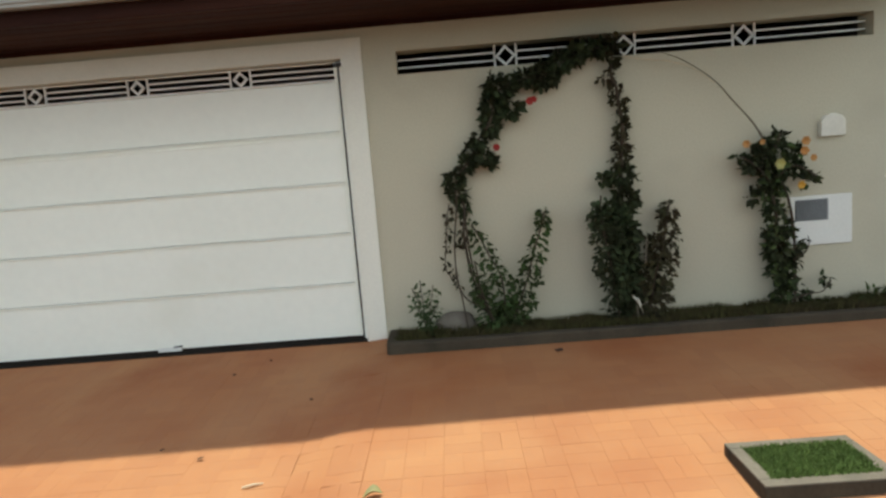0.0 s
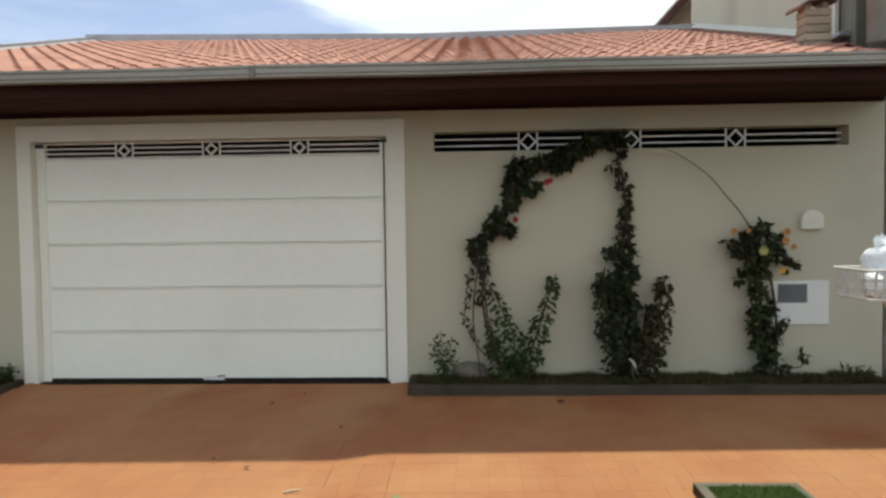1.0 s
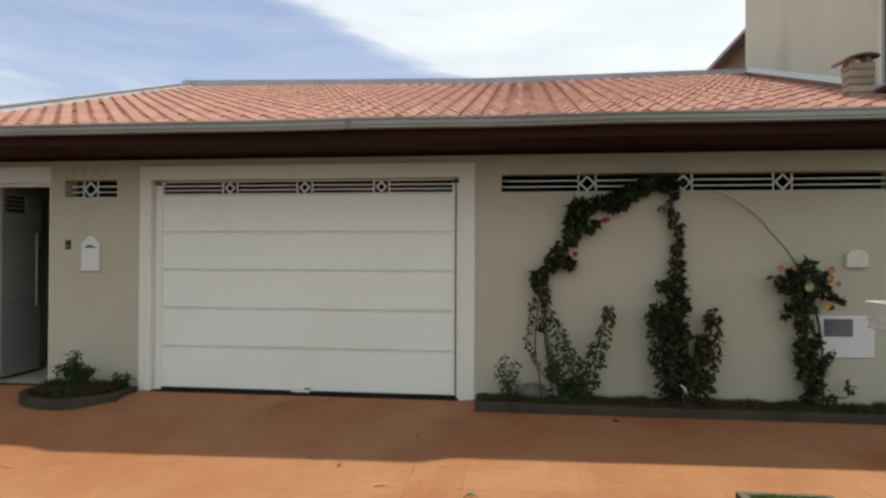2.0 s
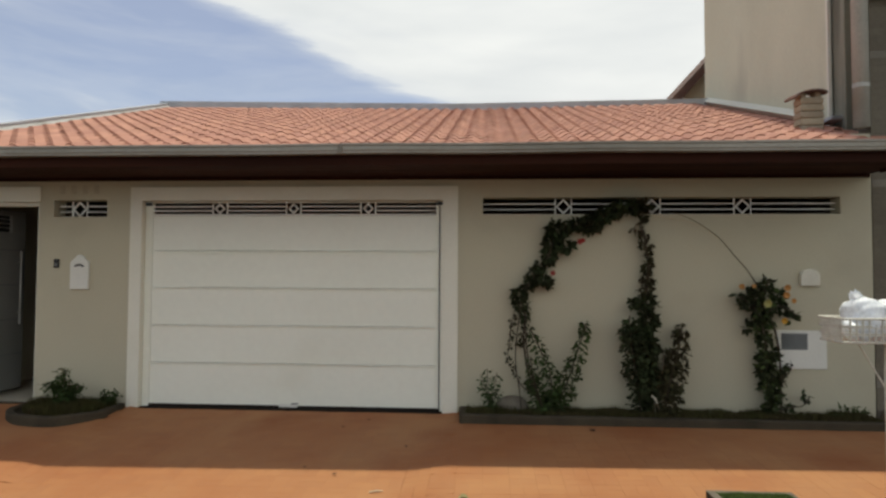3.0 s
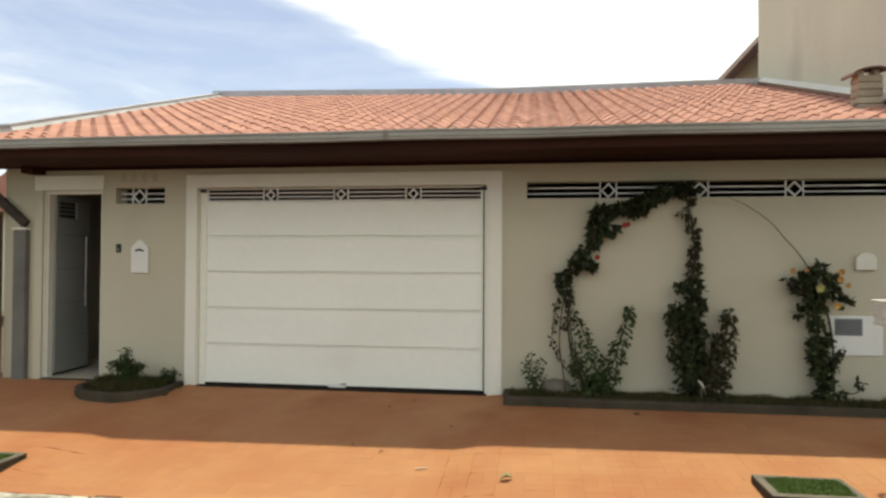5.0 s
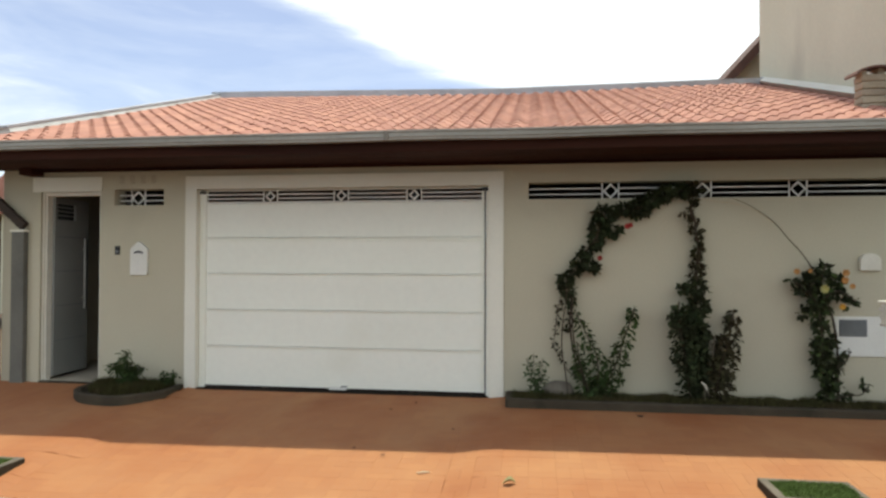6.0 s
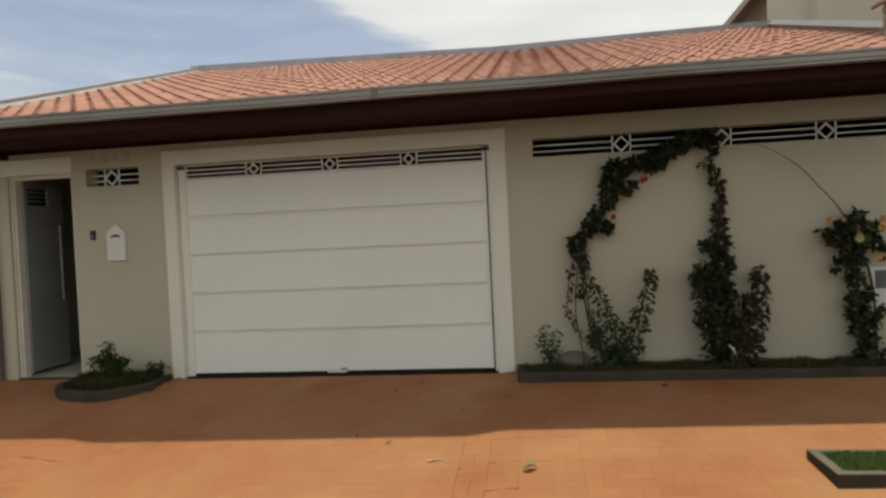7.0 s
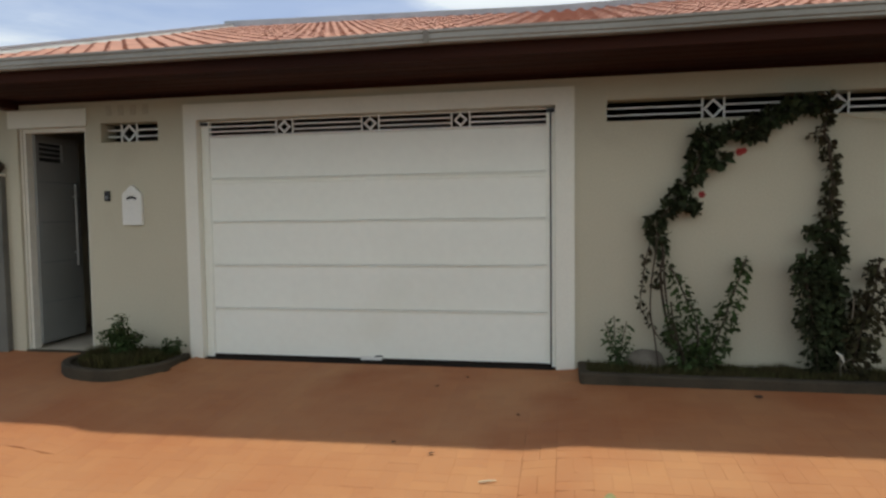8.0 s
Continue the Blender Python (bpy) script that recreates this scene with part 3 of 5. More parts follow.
part("rubber_sweep", B((0.206, 3.38, GY - 0.001, GY + 0.014, -0.04, 0.013)), M_RUBBER, gate, "black rubber strip under the gate")
part("bolt_plate", B((1.66, 1.86, GY - 0.014, GY, -0.004, 0.028), bev=0.004), M_GRILLE, gate, "white-painted steel ground bolt")
part("bolt_handle", tube([(1.80, GY - 0.02, 0.034), (1.87, GY - 0.02, 0.040)], 0.006), M_BLACK, gate)
for x in (0.175, 3.375):
    part("pivot", B((x - 0.035, x + 0.035, GY - 0.03, GY, 2.165, 2.195), bev=0.004), M_BLACK, gate, "dark pivot bracket")
# Black filler between frame and guide post, for the gap's shade.
part("guide_rail", B((3.369, 3.3815, GY + 0.012, GY + 0.03, -0.02, 2.2)), M_BLACK, gate, "black strip for the shade in the gap at the side guide")
part("threshold", B((0.131, 3.414, -0.02, 0.2, -0.10, -0.016)), M_RUBBER, gate, "dark concrete threshold")

# ---- entrance door, ajar ----
door = thing("entrance_door", (-1.765, 0.11, 0.02), "white panelled entrance door standing open inwards", "door")
hinge, ang, wid = Vector((-1.745, 0.115, 0)), radians(93), 0.635


def leaf_box(u0, u1, v0, v1, z0, z1, bev=0.003):
    bm = B((u0, u1, v0, v1, z0, z1), bev=bev)
    bmesh.ops.transform(bm, matrix=Matrix.Translation(hinge) @ Matrix.Rotation(ang, 4, "Z"), verts=bm.verts)
    return bm


part("jamb", B((-1.798, -1.752, 0.03, 0.115, 0.0, 2.200), bev=0.004), M_AGED, door, "dull cream steel door frame")
part("jamb_rib", B((-1.80, -1.776, 0.012, 0.03, 0.0, 2.200), bev=0.003), M_AGED, door)
part("jamb", B((-1.066, -1.0525, 0.004, 0.115, 0.013, 2.159), bev=0.003), M_AGED, door)
part("head", B((-1.752, -1.0525, 0.03, 0.115, 2.160, 2.200), bev=0.004), M_AGED, door)
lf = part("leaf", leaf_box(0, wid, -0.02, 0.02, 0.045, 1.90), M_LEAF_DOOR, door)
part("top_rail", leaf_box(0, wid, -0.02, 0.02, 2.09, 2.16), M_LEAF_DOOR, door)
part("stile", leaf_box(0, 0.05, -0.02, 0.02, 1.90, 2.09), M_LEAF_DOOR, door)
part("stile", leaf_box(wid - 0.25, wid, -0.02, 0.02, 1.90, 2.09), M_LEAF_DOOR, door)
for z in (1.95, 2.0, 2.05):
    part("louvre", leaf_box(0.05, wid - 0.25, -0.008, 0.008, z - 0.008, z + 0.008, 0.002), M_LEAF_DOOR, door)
# Black sheet stands in for the dark behind the open louvres.
part("louvre_back", leaf_box(0.05, wid - 0.25, 0.010, 0.014, 1.90, 2.09, 0), M_BLACK, door)
for z in (0.46, 0.87, 1.28, 1.69):
    part("groove", leaf_box(0.03, wid - 0.04, -0.0235, -0.019, z - 0.006, z + 0.006, 0.001), M_METER, lf)
hb = part("pull_handle", B((0, 0.001, 0, 0.001, 0, 0.001)), M_STEEL, door, "long brushed vertical pull bar")
bm = tube([(wid - 0.125, -0.06, 0.81), (wid - 0.125, -0.06, 1.68)], 0.014)
tube([(wid - 0.125, -0.06, 0.95), (wid - 0.125, -0.02, 0.95)], 0.008, bm=bm)
tube([(wid - 0.125, -0.06, 1.55), (wid - 0.125, -0.02, 1.55)], 0.008, bm=bm)
bmesh.ops.transform(bm, matrix=Matrix.Translation(hinge) @ Matrix.Rotation(ang, 4, "Z"), verts=bm.verts)
bm.to_mesh(hb.data)
bm.free()
structure(part("floor_entrance", B((-1.80, -1.052, 0.021, 0.201, -0.2, 0.010)), M_FLOOR_IN), "pale beige floor tiles in the doorway", "floor")
structure(part("door_sill", B((-1.80, -1.052, -0.03, 0.02, -0.06, 0.012), bev=0.004), M_KERB), "dark stone sill of the entrance", "sill")

# ---- letter box, bell push, number, meter, bell box ----
mail = thing("letter_box", (-0.56, -0.02, 1.244), "white letter box with an arched top set in the wall", "letter box")
bm = prism([(-0.665, 1.244), (-0.455, 1.244), (-0.455, 1.532), (-0.475, 1.562), (-0.50, 1.577), (-0.53, 1.612), (-0.56, 1.624), (-0.59, 1.612), (-0.62, 1.577), (-0.645, 1.562), (-0.665, 1.532)], -0.03, 0.02, bev=0.006, axis="y")
body = part("body", bm, M_WHITE_PL, mail)
part("flap", B((-0.615, -0.505, -0.038, -0.028, 1.529, 1.559), bev=0.004), M_WHITE_PL, mail)
part("slot", prism([(-0.613, 1.487), (-0.56, 1.499), (-0.507, 1.487), (-0.507, 1.507), (-0.56, 1.524), (-0.613, 1.507)], -0.034, -0.02, axis="y"), M_BLACK, mail, "dark curved slot")
bell = thing("bell_push", (-0.835, -0.01, 1.486), "small dark intercom push on the plaster", "intercom")
part("case", B((-0.862, -0.806, -0.018, 0.004, 1.476, 1.576), bev=0.004), M_BLACK, bell)
part("button", B((-0.848, -0.820, -0.023, -0.016, 1.496, 1.526), bev=0.003), M_METER, bell)
num = thing("house_number", (-0.6, -0.004, 2.30), "row of faded tan painted marks above the vent", "house number")
for x in (-0.79, -0.66, -0.53, -0.40):
    part("mark", B((x - 0.03, x + 0.03, -0.004, 0.002, 2.29, 2.385)), M_NUMBER, num)
meter = thing("meter_box", (7.037, -0.01, 0.49), "white flush meter cabinet with a grey louvred window", "meter box")
part("door", B((6.809, 7.296, -0.018, 0.004, 0.488, 0.877), bev=0.006), M_WHITE_PL, meter)
mw = part("window", B((6.852, 7.107, -0.024, -0.014, 0.684, 0.850), bev=0.003), M_METER, meter, "grey louvred window")
for k in range(12):
    part("slat", B((6.860 + k * 0.0201, 6.869 + k * 0.0201, -0.032, -0.022, 0.692, 0.842), bev=0.002), M_METER, mw)
box2 = thing("bell_box", (7.135, -0.02, 1.325), "small white plastic box with an arched top on the wall", "alarm box")
part("case", prism([(7.040, 1.328), (7.230, 1.328), (7.230, 1.445), (7.200, 1.482), (7.135, 1.502), (7.070, 1.482), (7.040, 1.445)], -0.05, 0.004, bev=0.008, axis="y"), M_AGED, box2)
part("lid_line", B((7.055, 7.215, -0.053, -0.046, 1.435, 1.441)), M_AGED, box2)

# ---- eaves: soffit, fascia, gutter ----
soffit = structure(thing("soffit", (2.7, -0.45, 2.45), "dark stained board soffit under the eaves", "soffit"), "dark stained board soffit under the eaves", "soffit")
GX0, GX1 = -2.75, 7.645
for k in range(6):
    y0 = -0.86 + k * 0.145
    part("soffit_board", B((GX0 + 0.05, GX1 + (0.02 if k < 1 else 0.1), y0, y0 + 0.139, 2.462, 2.484), bev=0.003), M_WOOD_DARK, soffit)
part("fascia_board", B((GX0, GX1 + 0.03, -0.886, -0.862, 2.44, 2.58), bev=0.003), M_WOOD_DARK, soffit)
part("wall_plate", B((-2.0, GX1 + 0.1, -0.03, 0.0, 2.43, 2.461), bev=0.003), M_WOOD_DARK, soffit)
part("end_board", B((GX1 + 0.031, GX1 + 0.052, -0.88, -0.3, 2.43, 2.60), bev=0.003), M_WOOD_DARK, soffit)
part("purlin_end", B((-1.94, -1.78, -0.20, 0.0, 2.385, 2.461), bev=0.005), M_WOOD_DARK, soffit)

gutter = thing("gutter", (2.4, -0.95, 2.47), "weathered grey sheet-metal gutter along the eaves", "gutter")
prof = [(-0.888, 2.592), (-0.888, 2.534), (-0.955, 2.528), (-0.972, 2.537), (-0.972, 2.553), (-0.982, 2.561), (-0.982, 2.598), (-0.994, 2.604), (-0.994, 2.622), (-0.978, 2.622), (-0.976, 2.566), (-0.965, 2.540), (-0.895, 2.542), (-0.892, 2.592)]
cuts = [GX0, 2.53, GX1]
for a, b in zip(cuts, cuts[1:]):
    bm = bmesh.new()
    ringa = []
    for x in span(a + 0.001, b - 0.001, 24):
        w = 0.006 * noise.noise((x * 0.9, 2, 5))
        ringa.append([bm.verts.new((x, y, z + w)) for y, z in prof])
    for p, q in zip(ringa, ringa[1:]):
        for k in range(len(prof)):
            n = (k + 1) % len(prof)
            bm.faces.new((p[k], p[n], q[n], q[k]))
    bm.faces.new(ringa[0])
    bm.faces.new(ringa[-1][::-1])
    part("gutter_length", bm, M_GUTTER, gutter)
for x in cuts[1:-1]:
    part("seam_strap", B((x - 0.022, x + 0.022, -0.995, -0.974, 2.532, 2.621), bev=0.002), M_SEAM, gutter, "rust-stained joint")
part("end_cap", B((GX1, GX1 + 0.012, -0.99, -0.888, 2.528, 2.62), bev=0.002), M_GUTTER, gutter)

# ---- roof ----
roof = structure(thing("roof", (2.7, 2.2, 3.6), "terracotta barrel-tile roof slope with grey ridge flashing", "roof"), "terracotta barrel-tile roof slope with grey ridge flashing", "roof")
bm = bmesh.new()
yb, zb, ym_ = EAVE_Y + 0.03, -0.05, 0.02
for xa, xb, ya in ((X_L - 0.12, 3.3, yb), (3.301, 7.55, yb), (7.551, X_SIDE - 0.004, ym_)):
    vs = [bm.verts.new(c) for x in (xa, xb) for c in ((x, ya, roof_z(ya) + zb), (x, RIDGE_Y, RIDGE_Z + zb + sag(x, RIDGE_Y)), (x, RIDGE_Y + 4.5, RIDGE_Z - 1.4), (x, RIDGE_Y + 4.5, RIDGE_Z - 1.5), (x, RIDGE_Y, RIDGE_Z + zb - 0.1), (x, ya, roof_z(ya) + zb - 0.04))]
    bm.faces.new(vs[:6])
    bm.faces.new(vs[6:])
    for k in range(6):
        bm.faces.new((vs[k], vs[(k + 1) % 6], vs[6 + (k + 1) % 6], vs[6 + k]))
part("roof_deck", bm, M_TILE_FAR, roof)
# parapet flashing on the party wall, ridge capping, flashing at the tall wall
bm = bmesh.new()
ring = []
for y in (0.03, RIDGE_Y + 0.05):
    z = roof_z(y)
    ring.append([bm.verts.new(c) for c in ((X_L - 0.15, y, z - 0.35), (X_L - 0.15, y, z + 0.068), (X_L + 0.02, y, z + 0.073), (X_L + 0.05, y, z + 0.01), (X_L, y, z - 0.1))])
for k in range(5):
    bm.faces.new((ring[0][k], ring[0][(k + 1) % 5], ring[1][(k + 1) % 5], ring[1][k]))
bm.faces.new(ring[0])
bm.faces.new(ring[1][::-1])
part("verge_upstand", bm, M_VERGE, roof, "pale mortared upstand along the party wall")
bm = bmesh.new()
ring = [[bm.verts.new((x, y, roof_z(y) + dz)) for x, dz in ((X_L - 0.17, 0.070), (X_L - 0.17, 0.098), (X_L + 0.03, 0.103), (X_L + 0.03, 0.075))] for y in (0.0, RIDGE_Y + 0.05)]
for k in range(4):
    bm.faces.new((ring[0][k], ring[0][(k + 1) % 4], ring[1][(k + 1) % 4], ring[1][k]))
bm.faces.new(ring[0])
bm.faces.new(ring[1][::-1])
part("verge_flashing", bm, M_FLASH, roof, "grey metal capping along the party wall")
bm = bmesh.new()
ring = [[bm.verts.new((x, RIDGE_Y + dy, RIDGE_Z + dz + sag(x, RIDGE_Y) + 0.045 - 0.003 * (x - X_L))) for dy, dz in ((-0.16, -0.11), (-0.16, 0.022), (0, 0.05), (0.14, 0.02), (0.14, -0.07))] for x in (X_L - 0.15, -0.2, 1.6, 3.3, 5.4, X_SIDE - 0.01)]
for a, b in zip(ring, ring[1:]):
    for k in range(5):
        bm.faces.new((a[k], a[(k + 1) % 5], b[(k + 1) % 5], b[k]))
bm.faces.new(ring[0])
bm.faces.new(ring[-1][::-1])
part("ridge_capping", bm, M_FLASH, roof, "grey metal ridge capping")
bm = bmesh.new()
ring = []
for y in (1.25, RIDGE_Y):
    z = roof_z(y) + sag(X_SIDE, y)
    ring.append([bm.verts.new(c) for c in ((X_SIDE - 0.12, y, z + 0.03), (X_SIDE - 0.05, y, z + 0.075), (X_SIDE - 0.004, y, z + 0.095), (X_SIDE - 0.004, y, z - 0.05))])
for k in range(4):
    bm.faces.new((ring[0][k], ring[0][(k + 1) % 4], ring[1][(k + 1) % 4], ring[1][k]))
bm.faces.new(ring[0])
bm.faces.new(ring[1][::-1])
part("wall_flashing", bm, M_TRIM, roof, "pale mortar and metal flashing against the tall wall")

# ---- planted beds ----
random.seed(11)


def bed_kerb(name, outline, width, top, material, label):
    """A low edging along a line, following the pavement."""
    bm = bmesh.new()
    rings = []
    for i, (x, y) in enumerate(outline):
        a, b = outline[max(i - 1, 0)], outline[min(i + 1, len(outline) - 1)]
        d = Vector((b[0] - a[0], b[1] - a[1])).normalized()
        nx, ny = -d.y * width, d.x * width
        zb, t = ground_z(x, y) - 0.15, top + 0.006 * noise.noise((x * 3, y * 3, 0))
        rings.append([bm.verts.new(c) for c in ((x, y, zb), (x, y, t - 0.012), (x + nx * 0.15, y + ny * 0.15, t), (x + nx * 0.85, y + ny * 0.85, t), (x + nx, y + ny, t - 0.012), (x + nx, y + ny, zb))])
    for p, q in zip(rings, rings[1:]):
        for k in range(5):
            bm.faces.new((p[k], p[k + 1], q[k + 1], q[k]))
    bm.faces.new(rings[0])
    bm.faces.new(rings[-1][::-1])
    return structure(part(name, bm, material), label, "edging")


def blades(name, inside, box, n, h, material, label, z, lean=0.5):
    """Many grass blades over an outline."""
    verts, faces = [], []
    while len(faces) < n:
        x, y = random.uniform(box[0], box[1]), random.uniform(box[2], box[3])
        if not inside(x, y):
            continue
        k = len(verts)
        a, hh = random.uniform(0, math.tau), h * random.uniform(0.4, 1.2) * (0.7 + 0.6 * noise.noise((x * 4, y * 4, 3)))
        w = 0.004 + 0.003 * random.random()
        dx, dy = math.cos(a) * w, math.sin(a) * w
        lx, ly = random.uniform(-lean, lean) * hh, random.uniform(-lean, lean) * hh
        zz = z(x, y)
        verts += [(x - dx, y - dy, zz), (x + dx, y + dy, zz), (x + lx, y + ly, zz + hh)]
        faces.append((k, k + 1, k + 2))
    return tagged(raw(name, verts, faces, material), label, "grass", kind="stuff")


PL0, PL1, PLY = 3.60, 7.66, -0.44
long_line = [(PL0, -0.005)] + [(PL0 + 0.002, -0.2), (PL0 + 0.01, PLY + 0.03), (PL0 + 0.04, PLY)] + [(x, PLY - 0.008 * (x - PL0)) for x in span(PL0 + 0.3, PL1, 20)]
bed_kerb("bed_edging", long_line[::1], 0.085, 0.058, M_KERB, "low dark concrete edging of the wall bed")
structure(sheet("soil_long_bed", span(PL0 + 0.05, PL1 + 0.04, 60), span(-0.002, PLY + 0.03, 8), lambda x, y: 0.035 + 0.012 * noise.noise((x * 6, y * 6, 0)), M_SOIL), "dark soil of the wall bed", "soil")
blades("bed_grass", lambda x, y: noise.noise((x * 2.2, y * 3, 9)) > -0.5 or random.random() < 0.3, (PL0 + 0.07, PL1, PLY + 0.08, -0.005), 12500, 0.072, M_GRASS, "short dull grass and weeds in the wall bed", lambda x, y: 0.035)

round_line = smooth_path([(-1.04, -0.01, 0), (-1.055, -0.36, 0), (-0.91, -0.59, 0), (-0.67, -0.74, 0), (-0.28, -0.765, 0), (-0.02, -0.50, 0), (0.015, -0.22, 0), (0.0, -0.03, 0)], 5)
round_line = [(p.x, p.y) for p in round_line]
bed_kerb("bed_edging", round_line, 0.075, 0.03, M_KERB, "low dark concrete edging curving round a small bed")
inner = [(-0.96, -0.01), (-0.965, -0.35), (-0.86, -0.53), (-0.65, -0.66), (-0.31, -0.68), (-0.09, -0.45), (-0.07, -0.01)]
structure(part("soil_small_bed", prism(inner, -0.2, 0.012), M_SOIL), "dark soil of the small bed", "soil")


def in_small(x, y):
    return -0.95 < x < -0.1 and y < -0.01 and ((x + 0.5) / 0.47) ** 2 + (y / 0.66) ** 2 < 1


blades("bed_grass", in_small, (-0.96, -0.08, -0.68, -0.01), 6000, 0.125, M_GRASS, "rough dark grass in the small curved bed", lambda x, y: 0.01)


def tree_bed(x0, x1, y0, y1, lift, label):
    """A square concrete frame with lawn inside."""
    zc = ground_z((x0 + x1) / 2, (y0 + y1) / 2)
    top = zc + lift
    e = thing("planter_frame", ((x0 + x1) / 2, (y0 + y1) / 2, zc), label, "planter", "pavement planters")
    w = 0.06
    for a in ((x0, x1, y0, y0 + w), (x0, x1, y1 - w, y1), (x0, x0 + w, y0 + w + 0.002, y1 - w - 0.002), (x1 - w, x1, y0 + w + 0.002, y1 - w - 0.002)):
        # Sides take the dark concrete, upper faces the pale one.
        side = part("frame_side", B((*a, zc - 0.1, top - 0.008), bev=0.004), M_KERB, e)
        part("worn_top", B((*a, top - 0.008, top), bev=0.003), M_KERB_PALE, side, "pale upper face")
    part("soil", B((x0 + w, x1 - w, y0 + w, y1 - w, zc - 0.1, top - 0.010)), M_SOIL, e)
    blades("lawn_patch", lambda x, y: True, (x0 + w - 0.01, x1 - w + 0.01, y0 + w - 0.01, y1 - w + 0.01), 7000, 0.03, M_LAWN, "short green lawn in a concrete frame", lambda x, y: top - 0.010)


tree_bed(5.385, 5.955, -2.62, -2.205, 0.062, "square concrete planter frame with green grass")
tree_bed(-0.69, -0.10, -2.63, -2.205, 0.062, "square concrete planter frame with green grass by the driveway")

# ---- plants ----


def leaves(name, spots, material, parent, label=""):
    """Folded pointed leaves; spots are (place, length, outward)."""
    verts, faces = [], []
    for p, size, out in spots:
        d = (Vector(out) + Vector((random.gauss(0, 0.6), random.gauss(-0.2, 0.5), random.gauss(-0.25, 0.5)))).normalized()
        side = d.cross(Vector((random.gauss(0, 1), random.gauss(0, 1), random.gauss(0, 1)))).normalized()
        up = side.cross(d)
        k, w = len(verts), size * random.uniform(0.26, 0.38)
        bend = size * random.uniform(0.05, 0.25)
        verts += [tuple(v) for v in (p, p + d * size * 0.3 + side * w * 0.85 + up * w * 0.35, p + d * size * 0.62 + side * w * 0.75 + up * (w * 0.3 - bend * 0.4), p + d * size - up * bend, p + d * size * 0.62 - side * w * 0.75 + up * (w * 0.3 - bend * 0.4), p + d * size * 0.3 - side * w * 0.85 + up * w * 0.35, p + d * size * 0.35, p + d * size * 0.66 - up * bend * 0.45)]
        faces += [(k, k + 1, k + 6), (k, k + 6, k + 5), (k + 1, k + 2, k + 7, k + 6), (k + 6, k + 7, k + 4, k + 5), (k + 2, k + 3, k + 7), (k + 7, k + 3, k + 4)]
    return raw(name, verts, faces, material, parent, label)


def along(path, n, spread, size, y_keep=-0.02):
    """Leaf spots scattered round a path; spread may vary from its start to its end."""
    out = []
    pts = smooth_path(path, 8)
    lengths = [(b - a).length for a, b in zip(pts, pts[1:])]
    total = sum(lengths)
    for _ in range(n):
        s, i = random.random() * total, 0
        while i < len(lengths) - 1 and s > lengths[i]:
            s -= lengths[i]
            i += 1
        f = (i + s / max(lengths[i], 1e-6)) / len(lengths)
        r = spread[0] + (spread[1] - spread[0]) * f if len(spread) == 2 else float(np.interp(f, [k / (len(spread) - 1) for k in range(len(spread))], spread))
        p = pts[i].lerp(pts[i + 1], s / max(lengths[i], 1e-6))
        clump = 0.65 + 0.7 * noise.noise((p.x * 9, p.z * 9, 4))
        off = Vector((random.gauss(0, 0.5), random.gauss(-0.15, 0.4), random.gauss(0, 0.5))) * r * clump
        q = p + off
        q.y = min(q.y, y_keep)
        o = off.normalized() if off.length > 0.001 else Vector((0, -1, 0))
        out.append((q, size * random.uniform(0.6, 1.25), o))
    return out


def flower(parent, at, r, material, name="flower"):
    """A loose double bloom of cupped petals."""
    verts, faces = [], []
    c = Vector(at)
    for ringn, (n, tilt, s) in enumerate(((6, 0.5, 1.0), (5, 0.9, 0.75), (4, 1.25, 0.5))):
        for k in range(n):
            a = math.tau * (k + 0.4 * ringn) / n
            d = Vector((math.cos(a), -math.sin(tilt) * 0.9, math.sin(a))).normalized()
            side = d.cross(Vector((0, -1, 0))).normalized()
            b = len(verts)
            verts += [tuple(v) for v in (c, c + d * r * s * 0.6 + side * r * s * 0.5, c + d * r * s, c + d * r * s * 0.6 - side * r * s * 0.5)]
            faces.append((b, b + 1, b + 2, b + 3))
    return raw(name, verts, faces, material, parent)


Y = -0.11
V3 = lambda pts, y=Y: [(x, y + 0.04 * noise.noise((x * 5, z * 5, 1)), z) for x, z in pts]



def clumps(spots, per, size, depth=0.07):
    """Leaf spots in rounded tufts; each tuft is (x, z, half width, half height)."""
    out = []
    for x, z, rx, rz in spots:
        for _ in range(int(per * rx * rz * 100)):
            a, r = random.uniform(0, math.tau), math.sqrt(random.random()) * random.uniform(0.75, 1.08)
            y = -0.03 - abs(random.gauss(0.6, 0.4)) * depth
            o = Vector((math.cos(a), -0.5, math.sin(a) - 0.5)).normalized()
            out.append((Vector((x + 0.86 * rx * r * math.cos(a), y, z + 0.9 * rz * r * math.sin(a))), size * random.uniform(0.6, 1.2), o))
    return out


def shoot(path, step, spread, size):
    """Leaves in tiers, drooping to both sides of an upright shoot."""
    out = []
    pts = smooth_path(path, 10)
    run = 0.0
    for i, (a, b) in enumerate(zip(pts, pts[1:])):
        run += (b - a).length
        while run > step:
            run -= step
            f = i / len(pts)
            w = float(np.interp(f, [k / (len(spread) - 1) for k in range(len(spread))], spread)) * random.uniform(0.6, 1.15)
            for s in (-1, 1):
                n = max(2, int(w / 0.013))
                for k in range(n):
                    u = (k + random.random()) / n
                    q = Vector(a) + Vector((s * w * u, random.uniform(-0.05, 0.02), -0.02 * u + random.gauss(0, 0.008)))
                    q.y = min(q.y, -0.02)
                    out.append((q, size * random.uniform(0.6, 1.15), Vector((s * 0.9, -0.4, -0.55))))
    return out


